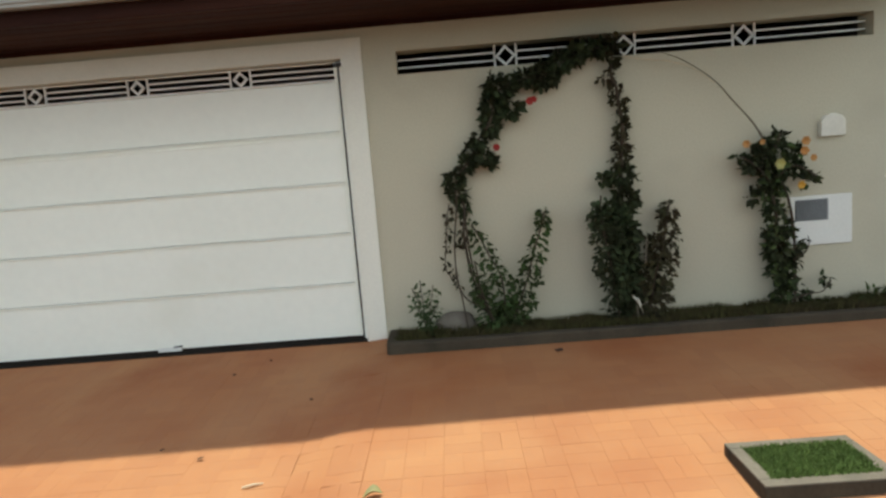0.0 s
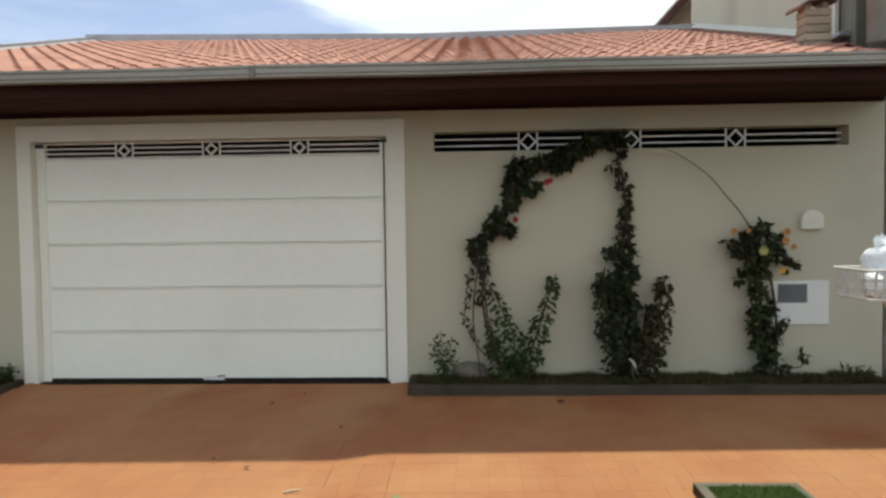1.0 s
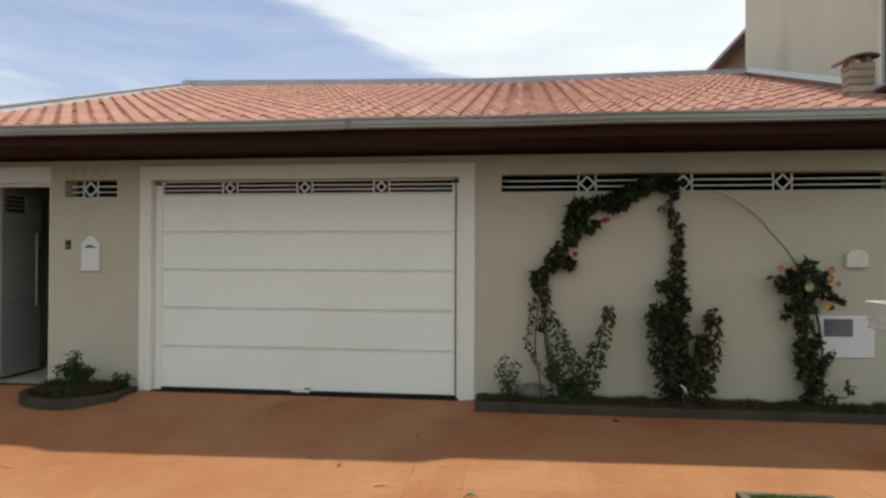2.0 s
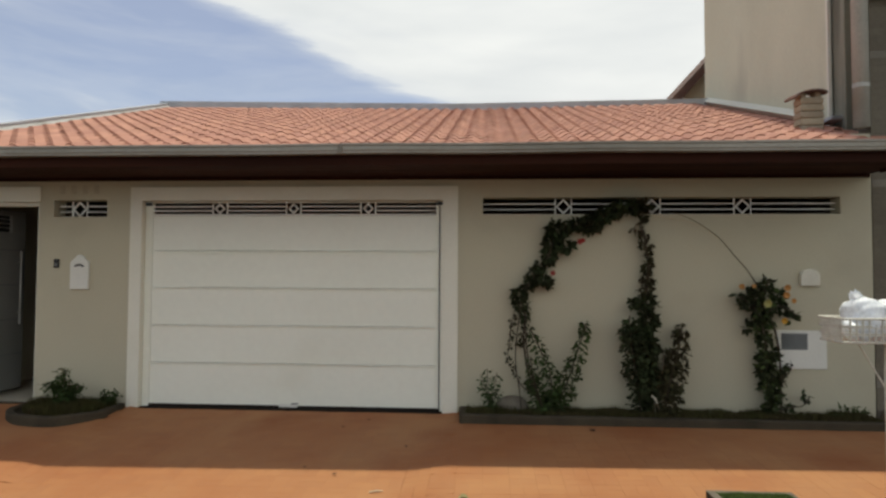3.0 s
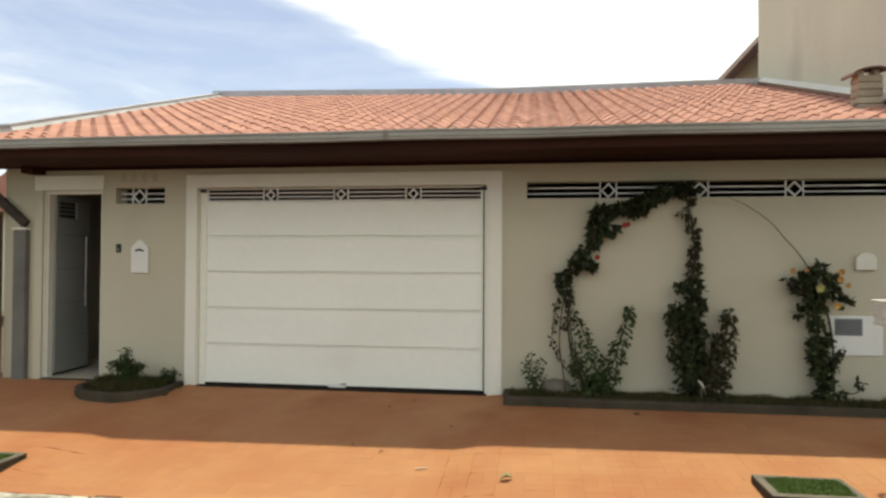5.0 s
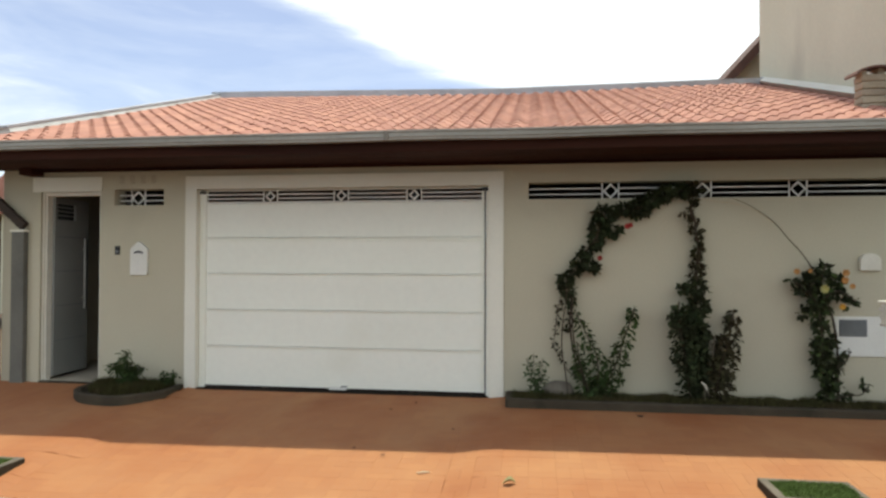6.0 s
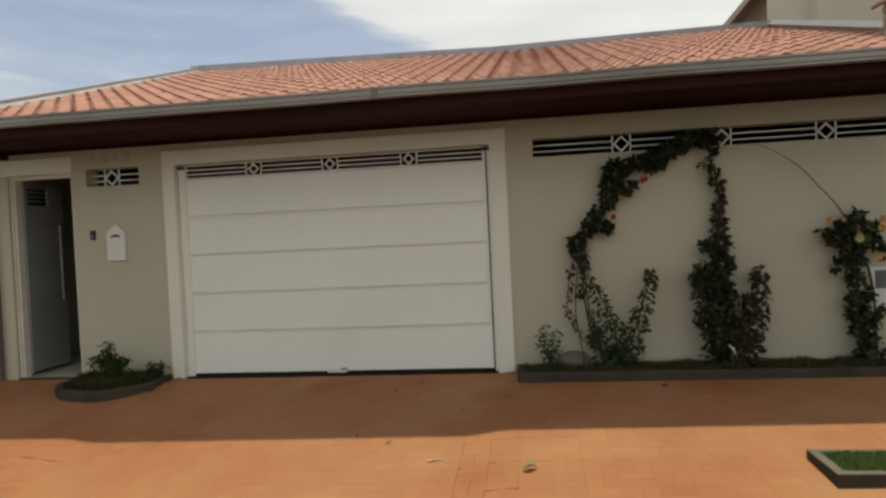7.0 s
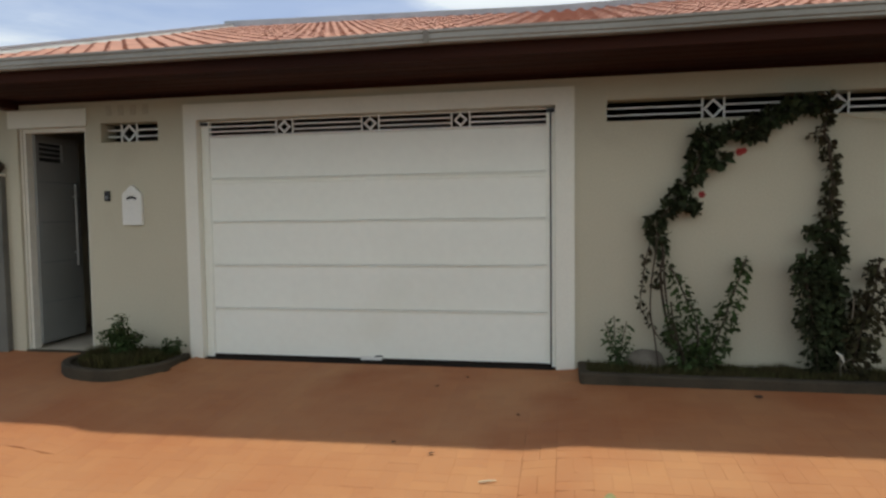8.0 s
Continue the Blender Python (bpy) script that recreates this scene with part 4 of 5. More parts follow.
arch = thing("climbing_rose", (4.48, Y, 0.04), "climbing rose arching over the wall with two red blooms", "climber")
trunk = V3([(4.46, 0.04), (4.38, 0.20), (4.31, 0.41), (4.27, 0.62), (4.255, 0.83), (4.275, 0.99), (4.24, 1.13), (4.23, 1.23), (4.35, 1.38), (4.43, 1.53), (4.52, 1.65), (4.55, 1.76), (4.61, 1.88), (4.80, 1.94), (4.95, 1.95), (5.08, 2.03), (5.20, 2.09), (5.42, 2.13)], -0.10)
part("trunk", tube(smooth_path(trunk, 5), [0.012 - 0.007 * k / 85 for k in range(86)], 7), M_BARK, arch, smooth=True)
for line, y, r in (([(4.235, 0.05), (4.205, 0.30), (4.173, 0.51), (4.18, 0.77), (4.21, 0.985), (4.22, 1.15)], -0.15, 0.006), ([(4.165, 0.48), (4.205, 0.35), (4.26, 0.28), (4.32, 0.25), (4.40, 0.17)], -0.16, 0.006), ([(4.16, 1.05), (4.132, 0.93), (4.11, 0.74), (4.092, 0.56), (4.13, 0.47)], -0.15, 0.004), ([(4.44, 0.08), (4.33, 0.42), (4.285, 0.70), (4.27, 1.0)], -0.13, 0.008)):
    part("stem", tube(smooth_path(V3(line, y), 5), r, 6), M_BARK, arch, smooth=True)
vr = V3([(4.56, 0.05), (4.60, 0.12), (4.70, 0.36), (4.775, 0.60), (4.84, 0.79), (4.885, 0.94)], -0.15)
vl = V3([(4.51, 0.05), (4.53, 0.21), (4.53, 0.36), (4.505, 0.49), (4.44, 0.62), (4.385, 0.75), (4.315, 0.88)], -0.17)
vm = V3([(4.46, 0.06), (4.40, 0.22), (4.345, 0.42), (4.32, 0.60)], -0.19)
for a in (vr, vl, vm):
    part("stem", tube(smooth_path(a, 5), 0.007, 6), M_BARK, arch, smooth=True)
ARCH = [(5.36, 2.13, 0.17, 0.055), (5.18, 2.09, 0.11, 0.07), (5.07, 2.035, 0.12, 0.08), (4.95, 1.955, 0.13, 0.09), (4.80, 1.95, 0.10, 0.07), (4.60, 1.89, 0.12, 0.105), (4.545, 1.75, 0.095, 0.10), (4.69, 1.725, 0.09, 0.06), (4.52, 1.615, 0.075, 0.085), (4.42, 1.52, 0.06, 0.06), (4.365, 1.415, 0.075, 0.07), (4.465, 1.38, 0.085, 0.06), (4.51, 1.32, 0.05, 0.035), (4.32, 1.335, 0.075, 0.06), (4.21, 1.225, 0.07, 0.07), (4.235, 1.12, 0.075, 0.06), (4.265, 1.02, 0.045, 0.065)]
leaves("foliage", clumps(ARCH, 160, 0.066), M_LEAF, arch)
leaves("foliage", clumps([(4.134, 0.82, 0.025, 0.065), (4.193, 0.75, 0.02, 0.05), (4.098, 0.57, 0.028, 0.05), (4.14, 0.48, 0.024, 0.05), (4.185, 0.40, 0.02, 0.04), (4.15, 0.95, 0.03, 0.07), (4.12, 0.70, 0.02, 0.05), (4.255, 0.80, 0.03, 0.10)], 105, 0.046), M_LEAF_RED, arch, "bronze leaves on the bare lower stems")
leaves("foliage", shoot(vr, 0.034, [0.09, 0.10, 0.105, 0.095, 0.075, 0.03], 0.056) + shoot(vl, 0.036, [0.11, 0.09, 0.085, 0.085, 0.075, 0.055, 0.04], 0.052) + shoot(vm, 0.04, [0.12, 0.09, 0.07, 0.05], 0.052) + clumps([(4.51, 0.14, 0.12, 0.09), (4.57, 0.20, 0.08, 0.08), (4.34, 0.31, 0.055, 0.12), (4.885, 0.935, 0.028, 0.03), (4.315, 0.875, 0.03, 0.03), (4.86, 0.87, 0.04, 0.05)], 120, 0.056), M_LEAF_GREEN, arch, "fresher green lower shoots")
for x, z, r in ((4.815, 1.765, 0.036), (4.845, 1.775, 0.03), (4.545, 1.445, 0.032)):
    flower(arch, (x, -0.2, z), r, M_RED)

tall = thing("climbing_rose", (5.50, Y, 0.04), "dense dark climbing rose rising to the vent", "climber")
stem = V3([(5.50, 0.03), (5.48, 0.5), (5.49, 1.15), (5.51, 1.38), (5.52, 1.52), (5.515, 1.62), (5.49, 1.73), (5.48, 1.83), (5.45, 1.90), (5.46, 2.03), (5.49, 2.15)], -0.10)
part("trunk", tube(smooth_path(stem, 5), [0.022 - 0.015 * k / 50 for k in range(51)], 7), M_BARK, tall, smooth=True)
leaves("foliage", clumps([(5.485, 2.15, 0.085, 0.05), (5.46, 2.03, 0.05, 0.06), (5.42, 1.895, 0.06, 0.045), (5.485, 1.83, 0.038, 0.05), (5.495, 1.725, 0.06, 0.045), (5.52, 1.62, 0.045, 0.05), (5.52, 1.515, 0.052, 0.07), (5.513, 1.385, 0.06, 0.07), (5.50, 1.28, 0.068, 0.06)], 130, 0.062), M_LEAF_RED, tall)
leaves("foliage", clumps([(5.49, 1.15, 0.125, 0.07), (5.35, 1.148, 0.05, 0.028), (5.505, 0.97, 0.115, 0.11), (5.35, 0.835, 0.10, 0.12), (5.47, 0.71, 0.14, 0.15), (5.47, 0.50, 0.135, 0.15), (5.495, 0.30, 0.12, 0.15), (5.495, 0.15, 0.10, 0.08)], 175, 0.066, 0.12), M_LEAF, tall)
side = V3([(5.42, 0.05), (5.38, 0.40), (5.33, 0.70), (5.31, 0.88), (5.315, 1.02)], -0.16)
side2 = V3([(5.62, 0.05), (5.65, 0.14), (5.715, 0.41), (5.78, 0.64), (5.83, 0.92)], -0.16)
for a in (side, side2):
    part("stem", tube(smooth_path(a, 5), 0.008, 6), M_BARK, tall, smooth=True)
leaves("foliage", shoot(side, 0.03, [0.09, 0.11, 0.11, 0.09, 0.04], 0.058), M_LEAF, tall)
leaves("foliage", shoot(side2, 0.028, [0.11, 0.13, 0.125, 0.10, 0.03], 0.06) + clumps([(5.67, 0.26, 0.11, 0.17), (5.74, 0.55, 0.085, 0.15), (5.83, 0.91, 0.03, 0.035), (5.80, 0.82, 0.05, 0.06)], 125, 0.06), M_LEAF_RED, tall, "bronze-tinged young shoots")
part("tie", tube([(5.605, -0.27, 0.50), (5.61, -0.275, 0.59), (5.617, -0.27, 0.67)], 0.006, 6), M_CANE, tall, "pale dry tie")

scrap = thing("paper_scrap", (5.53, -0.26, 0.06), "crumpled off-white paper scrap caught at the rose's foot", "litter")
bm = bmesh.new()
grid = [[bm.verts.new((5.49 + 0.020 * i + random.uniform(-0.012, 0.012), -0.30 + random.uniform(-0.02, 0.02), 0.252 - 0.012 * i - 0.022 * j * (0.4 + 0.3 * i) + random.uniform(-0.01, 0.01))) for i in range(4)] for j in range(3)]
for p, q in zip(grid, grid[1:]):
    for i in range(3):
        bm.faces.new((p[i], p[i + 1], q[i + 1], q[i]))
part("sheet", bm, M_AGED, scrap)
for a, b in (((5.535, -0.28, 0.04), (5.52, -0.285, 0.22)), ((5.53, -0.285, 0.16), (5.61, -0.28, 0.20)), ((5.54, -0.285, 0.19), (5.57, -0.28, 0.11))):
    part("twig", tube([a, b], 0.004, 5), M_CANE, scrap)

yel = thing("rose_bush", (6.68, Y, 0.04), "slender rose bush with yellow and orange blooms", "rose")
ystem = V3([(6.70, 0.03), (6.70, 0.25), (6.66, 0.50), (6.65, 0.75), (6.62, 0.95), (6.62, 1.12), (6.66, 1.30), (6.69, 1.38)])
part("trunk", tube(smooth_path(ystem, 5), 0.013, 7), M_BARK, yel, smooth=True)
bare = V3([(6.795, 0.05), (6.794, 0.25), (6.793, 0.53), (6.775, 0.69), (6.748, 0.87), (6.70, 1.02)], -0.12)
part("stem", tube(smooth_path(bare, 5), 0.011, 7), M_BARK, yel, smooth=True)
whip = V3([(6.60, 1.28), (6.563, 1.38), (6.479, 1.50), (6.359, 1.641), (6.21, 1.82), (5.984, 1.98), (5.80, 2.06)], -0.1)
part("cane", tube(smooth_path(whip, 5), [0.010 - 0.0075 * k / 30 for k in range(31)], 6), M_CANE, yel, "bare dry cane leaning up the wall", smooth=True)
part("cane", tube(smooth_path(V3([(6.24, 1.80), (6.06, 1.93), (5.87, 1.99), (5.70, 2.02), (5.57, 2.05)], -0.05), 5), 0.003, 5), M_STICK, yel, "thin bleached dry cane", smooth=True)
arm1 = V3([(6.64, 1.05), (6.76, 1.13), (6.86, 1.09), (6.935, 1.04)], -0.18)
arm2 = V3([(6.60, 1.02), (6.50, 1.14), (6.39, 1.23)], -0.16)
arm3 = V3([(6.78, 0.42), (6.85, 0.47), (6.88, 0.54)], -0.17)
arm4 = V3([(6.74, 0.10), (6.86, 0.14), (6.97, 0.15), (7.04, 0.22)], -0.18)
for a in (arm1, arm2, arm3, arm4):
    part("stem", tube(smooth_path(a, 5), 0.006, 6), M_BARK, yel, smooth=True)
ROSE = [(6.695, 1.365, 0.045, 0.042), (6.59, 1.30, 0.062, 0.062), (6.72, 1.28, 0.04, 0.034), (6.495, 1.24, 0.062, 0.036), (6.388, 1.23, 0.028, 0.022), (6.465, 1.16, 0.05, 0.062), (6.57, 1.19, 0.072, 0.065), (6.625, 1.07, 0.11, 0.08), (6.76, 1.135, 0.065, 0.052), (6.855, 1.09, 0.062, 0.045), (6.93, 1.043, 0.036, 0.032), (6.90, 0.985, 0.018, 0.015), (6.55, 0.98, 0.055, 0.045), (6.47, 0.90, 0.024, 0.028), (6.68, 0.965, 0.072, 0.052), (6.615, 0.855, 0.058, 0.045), (6.64, 0.775, 0.072, 0.045), (6.64, 0.615, 0.078, 0.072), (6.735, 0.65, 0.055, 0.065), (6.66, 0.50, 0.09, 0.082), (6.75, 0.41, 0.075, 0.08), (6.675, 0.335, 0.075, 0.075), (6.73, 0.23, 0.075, 0.065), (6.69, 0.115, 0.058, 0.065), (6.85, 0.13, 0.048, 0.028), (6.88, 0.545, 0.026, 0.018), (6.85, 0.482, 0.022, 0.036), (7.04, 0.23, 0.026, 0.028)]
leaves("foliage", clumps(ROSE + [(6.80, 1.245, 0.05, 0.05)], 165, 0.066, 0.10), M_LEAF, yel)
leaves("foliage", along(V3([(6.68, 0.15), (6.66, 0.60), (6.62, 1.0), (6.64, 1.3)], -0.16), 120, [0.10, 0.12, 0.14], 0.058), M_LEAF_OLIVE, yel, "lighter olive leaves")
for x, z, m_, r in ((6.39, 1.32, M_ORANGE, 0.034), (6.51, 1.327, M_ORANGE, 0.024), (6.828, 1.31, M_ORANGE, 0.038), (6.818, 1.238, M_ORANGE, 0.038), (6.885, 1.182, M_ORANGE, 0.03), (6.636, 1.155, M_YELLOW_P, 0.046), (6.793, 0.986, M_DEEP, 0.034)):
    flower(yel, (x, -0.22, z), r * 1.05, m_)

small = thing("shrub", (3.92, -0.15, 0.04), "small pale-green seedling shrub in the wall bed", "shrub")
for x1, z1, xm, zm in ((3.885, 0.475, 3.895, 0.28), (3.985, 0.43, 3.95, 0.25), (3.815, 0.42, 3.87, 0.26), (4.02, 0.30, 3.96, 0.18), (3.83, 0.29, 3.88, 0.18)):
    p = [(3.918, -0.15, 0.04), (xm, -0.16, zm), (x1, -0.17, z1)]
    part("stem", tube(smooth_path(p, 4), 0.004, 5), M_BARK, small, smooth=True)
    leaves("foliage", shoot(p, 0.042, [0.02, 0.045, 0.035], 0.046), M_LEAF_SEED, small)

bush = thing("shrub", (-0.50, -0.32, 0.0), "small dark-green shrub in the curved bed", "shrub")
for dx, h in ((0.0, 0.42), (-0.13, 0.27), (0.15, 0.25), (-0.05, 0.3), (0.06, 0.3)):
    p = [(-0.50, -0.30, 0.0), (-0.50 + dx * 0.5, -0.30, h * 0.5), (-0.51 + dx, -0.30, h)]
    part("stem", tube(smooth_path(p, 4), 0.006, 5), M_BARK, bush, smooth=True)
spots = [(Vector((p.x, p.y - 0.2, p.z)), q, o) for p, q, o in clumps([(-0.50, 0.385, 0.035, 0.06), (-0.515, 0.30, 0.065, 0.05), (-0.645, 0.255, 0.06, 0.042), (-0.57, 0.22, 0.07, 0.045), (-0.36, 0.235, 0.055, 0.045), (-0.51, 0.20, 0.13, 0.07), (-0.48, 0.09, 0.13, 0.08), (-0.49, 0.25, 0.06, 0.08), (-0.42, 0.19, 0.09, 0.07)], 270, 0.036, 0.13)]
leaves("foliage", spots, M_LEAF_GREEN, bush)
tips = [(Vector((p.x, p.y - 0.22, p.z)), q, o) for p, q, o in clumps([(-0.50, 0.40, 0.03, 0.05), (-0.645, 0.27, 0.05, 0.035), (-0.36, 0.25, 0.05, 0.04), (-0.50, 0.30, 0.07, 0.05), (-0.55, 0.21, 0.08, 0.04)], 110, 0.032, 0.10)]
leaves("foliage", tips, M_LEAF_OLIVE, bush, "lighter olive shoot tips")
tuft = thing("shrub", (-0.12, -0.14, 0.0), "low dark tuft of foliage beside the gate casing", "shrub")
leaves("foliage", along([(-0.22, -0.16, 0.02), (-0.12, -0.14, 0.11), (-0.05, -0.10, 0.13)], 220, [0.10, 0.08], 0.040), M_LEAF_GREEN, tuft)
weed = thing("weed", (7.48, -0.1, 0.04), "small creeping weed at the end of the bed", "weed")
leaves("foliage", along([(7.30, -0.12, 0.06), (7.45, -0.1, 0.12), (7.62, -0.08, 0.09)], 46, [0.06, 0.06], 0.045), M_LEAF_OLIVE, weed)

rock = thing("rock", (4.11, -0.10, 0.04), "rounded buff rock half hidden behind the stems", "rock")
bm = bmesh.new()
bmesh.ops.create_icosphere(bm, subdivisions=3, radius=1)
for v in bm.verts:
    v.co *= 1 + 0.22 * noise.noise(v.co * 1.4)
    v.co = Vector((4.15 + v.co.x * 0.17, -0.085 + v.co.y * 0.07, 0.085 + v.co.z * 0.105))
part("stone", bm, M_ROCK, rock, smooth=True)

# ---- waste basket stands ----


def waste_stand(px, py, base, mats, label, w=0.58, d=0.30, z0=1.02, z1=1.165, group="street waste stands", wood_post=False, fl=0.012, off=0.0):
    e = thing("waste_basket_stand", (px, py, base), label, "waste stand", group)
    m_ = mats
    if wood_post:
        part("post", B((px - 0.045, px + 0.045, py - 0.03, py + 0.03, base - 0.05, z0 - 0.28), bev=0.006), m_, e)
        part("post_neck", tube([(px, py, z0 - 0.3), (px, py, z0)], 0.024, 10), M_STEEL, e)
    else:
        part("post", tube([(px, py, base - 0.05), (px, py, z0)], 0.0135, 12), m_, e, smooth=True)
        part("foot", tube([(px, py, base - 0.03), (px, py, base + 0.012)], 0.026, 12), M_KERB, e)
    for sx in (-1, 1):
        part("brace", tube([(px, py, z0 - 0.33), (px + sx * w * 0.275, py, z0)], 0.006, 8), m_, e)
    px += off
    bk = part("basket", tube([(px - w / 2, py, z0), (px + w / 2, py, z0)], 0.008, 6), m_, e)
    for z, g in ((z0, 0.0), (z1, fl)):
        x0, x1, y0, y1 = px - w / 2 - g, px + w / 2 + g, py - d / 2 - g, py + d / 2 + g
        for a, b in (((x0, y0), (x1, y0)), ((x1, y0), (x1, y1)), ((x1, y1), (x0, y1)), ((x0, y1), (x0, y0))):
            part("rim", tube([(*a, z), (*b, z)], 0.0085, 6), m_, bk)
    n = 3
    for k in range(1, n):
        z, g = z0 + (z1 - z0) * k / n, fl * k / n
        for y in (py - d / 2 - g, py + d / 2 + g):
            part("flat_bar", B((px - w / 2 - g, px + w / 2 + g, y - 0.003, y + 0.003, z - 0.009, z + 0.009)), m_, bk)
        for x in (px - w / 2 - g, px + w / 2 + g):
            part("flat_bar", B((x - 0.003, x + 0.003, py - d / 2 - g, py + d / 2 + g, z - 0.009, z + 0.009)), m_, bk)
    bm = bmesh.new()
    for k in range(1, 17):
        x = px - w / 2 + w * k / 17
        for s in (-1, 1):
            tube([(x, py + s * d / 2, z0), (x, py + s * (d / 2 + fl), z1)], 0.007, 4, bm=bm)
        tube([(x, py - d / 2, z0), (x, py + d / 2, z0)], 0.0045, 4, bm=bm)
    for k in range(1, 10):
        y = py - d / 2 + d * k / 10
        for s in (-1, 1):
            tube([(px + s * w / 2, y, z0), (px + s * (w / 2 + fl), y, z1)], 0.007, 4, bm=bm)
    tagged(part("lattice", bm, m_, bk), kind="stuff")
    return e


SX, SY = 6.585, -2.22
waste_stand(SX, SY, ground_z(SX, SY), M_STAND, "cream-painted steel stand with a lattice waste basket", w=0.695, z0=0.985, z1=1.14, off=-0.005, fl=0.006)
waste_stand(8.31, -2.08, nb_pave_z(8.31, -2.08), M_OCHRE_OLD, "ochre-painted stand with an empty slatted waste basket", w=0.64, d=0.26, z0=1.055, z1=1.15, wood_post=True, fl=0.085)


def bag(name, at, size, material, label, knot=True, seed=0, square=1.0):
    """A knotted, crumpled carrier bag."""
    e = thing(name, at, label, "rubbish bag", "bags in the basket")
    bm = bmesh.new()
    bmesh.ops.create_icosphere(bm, subdivisions=4, radius=1)
    for v in bm.verts:
        p = Vector([math.copysign(abs(c) ** square, c) for c in v.co])
        r = 1 + 0.20 * noise.noise(p * 1.3 + Vector((seed, 0, 0))) + 0.10 * (1 - abs(noise.noise(p * 3.2 + Vector((0, seed, 0))) * 2)) + 0.05 * noise.noise(p * 9)
        v.co = Vector((at[0] + p.x * r * size[0], at[1] + p.y * r * size[1], at[2] + size[2] * 0.92 + p.z * r * size[2]))
    part("body", bm, material, e, smooth=True)
    if knot:
        bm = bmesh.new()
        top = Vector((at[0] - size[0] * 0.3, at[1], at[2] + size[2] * 1.8))
        for k in range(9):
            a = math.tau * k / 9
            dirn = Vector((0.55 * math.cos(a) - 0.5, 0.5 * math.sin(a), 1)).normalized() * random.uniform(0.05, 0.10)
            q = dirn.cross(Vector((0.3, 0.9, 0.2))).normalized() * 0.025
            vs = [bm.verts.new(top + o) for o in (Vector((0, 0, -0.02)), dirn * 0.6 + q, dirn, dirn * 0.6 - q)]
            bm.faces.new(vs)
        part("knot", bm, material, e)
    return e


bag("carrier_bag", (6.435, -2.245, 0.995), (0.118, 0.118, 0.140), M_BAG, "knotted white carrier bag of rubbish", seed=1, square=0.62)
bag("carrier_bag", (6.625, -2.245, 0.995), (0.135, 0.125, 0.140), M_BAG, "bulging white carrier bag of rubbish", knot=False, seed=5, square=0.85)
bag("carrier_bag", (6.79, -2.20, 1.01), (0.100, 0.10, 0.128), M_BAG_TEAL, "crumpled teal carrier bag of rubbish", knot=False, seed=9, square=0.85)
bag("carrier_bag", (6.75, -2.30, 0.995), (0.10, 0.065, 0.082), M_BAG, "low white carrier bag of rubbish", knot=False, seed=14)
bag("carrier_bag", (6.33, -2.30, 0.995), (0.065, 0.06, 0.072), M_BAG, "small slack white carrier bag of rubbish", knot=False, seed=20)

# ---- litter on the pavement ----


def lie(x, y, up=0.004):
    return Vector((x, y, ground_z(x, y) + up))


st = thing("stick", lie(3.07, -2.062), "pale bleached stick lying on the pavement", "stick")
part("shaft", tube([lie(3.025, -2.078, 0.010), lie(3.075, -2.062, 0.013), lie(3.125, -2.05, 0.010)], [0.005, 0.007, 0.003], 6), M_STICK, st)
lf2 = thing("fallen_leaf", lie(3.72, -2.32), "curled olive-green fallen leaf on the pavement", "leaf")
bm = bmesh.new()
rows = []
for i in range(7):
    u = i / 6
    w = 0.032 * math.sin(math.pi * min(1, u * 0.9 + 0.08)) + 0.002
    c = lie(3.675 + 0.09 * u, -2.34 + 0.03 * u, 0.008 + 0.018 * math.sin(math.pi * u))
    rows.append([bm.verts.new(c + Vector((0.1 * w, s * w, abs(s) * w * 0.7))) for s in (-1, -0.5, 0, 0.5, 1)])
for a, b in zip(rows, rows[1:]):
    for k in range(4):
        bm.faces.new((a[k], a[k + 1], b[k + 1], b[k]))
part("blade", bm, M_DRY, lf2, smooth=True)
random.seed(21)
for x, y, r in ((4.87, -0.62, 0.038), (3.17, -1.09, 0.018), (2.49, -0.55, 0.015), (2.42, -1.62, 0.016), (2.69, -1.75, 0.018), (2.70, -0.32, 0.012)):
    e = thing("dead_leaf", lie(x, y), "tiny dark dead leaf on the pavement", "leaf", "scattered dead leaves")
    bm = bmesh.new()
    a = random.uniform(0, 6)
    ring = [bm.verts.new(lie(x, y, 0.005 + 0.012 * random.random()) + Vector((math.cos(a + k) * r * random.uniform(0.6, 1.4), math.sin(a + k) * r * random.uniform(0.5, 1.0), 0))) for k in (0, 1.1, 2.0, 3.1, 4.2, 5.2)]
    mid = bm.verts.new(lie(x, y, 0.02))
    for k in range(6):
        bm.faces.new((ring[k], ring[(k + 1) % 6], mid))
    part("blade", bm, M_CRUMB, e)

# ---- house on the right ----
nbh = thing("neighbour_house", (9.5, 2.0, 0.0), "two-storey house with a grey slate-brick front and tall plastered flank", "house")
NX = 7.79
nb_front = put(pierced("front_wall", [NX, 8.77, 10.67, 14.0], [-0.2, 2.43, 8.0], [(8.77, 10.67, -0.3, 2.43)], 0.03, 0.25, M_MORTAR), nbh)
part("flank_wall", B((X_SIDE, X_SIDE + 0.2, 1.18, RIDGE_Y + 0.15, -0.2, 8.0)), M_NB_PLASTER, nbh, "tall stained beige plaster flank")
part("flank_corner", B((X_SIDE + 0.048, X_SIDE + 0.2, 0.25, 1.178, -0.2, 8.0)), M_NB_DARK, nbh, "dark weathered strip of render")
part("corner_bead", B((X_SIDE - 0.012, X_SIDE + 0.03, 1.13, 1.178, 2.9, 8.0), bev=0.004), M_TRIM, nbh)
part("corner_step", B((X_SIDE - 0.06, X_SIDE + 0.047, 0.68, 0.76, 2.9, 8.0), bev=0.01), M_NB_DARK, nbh)
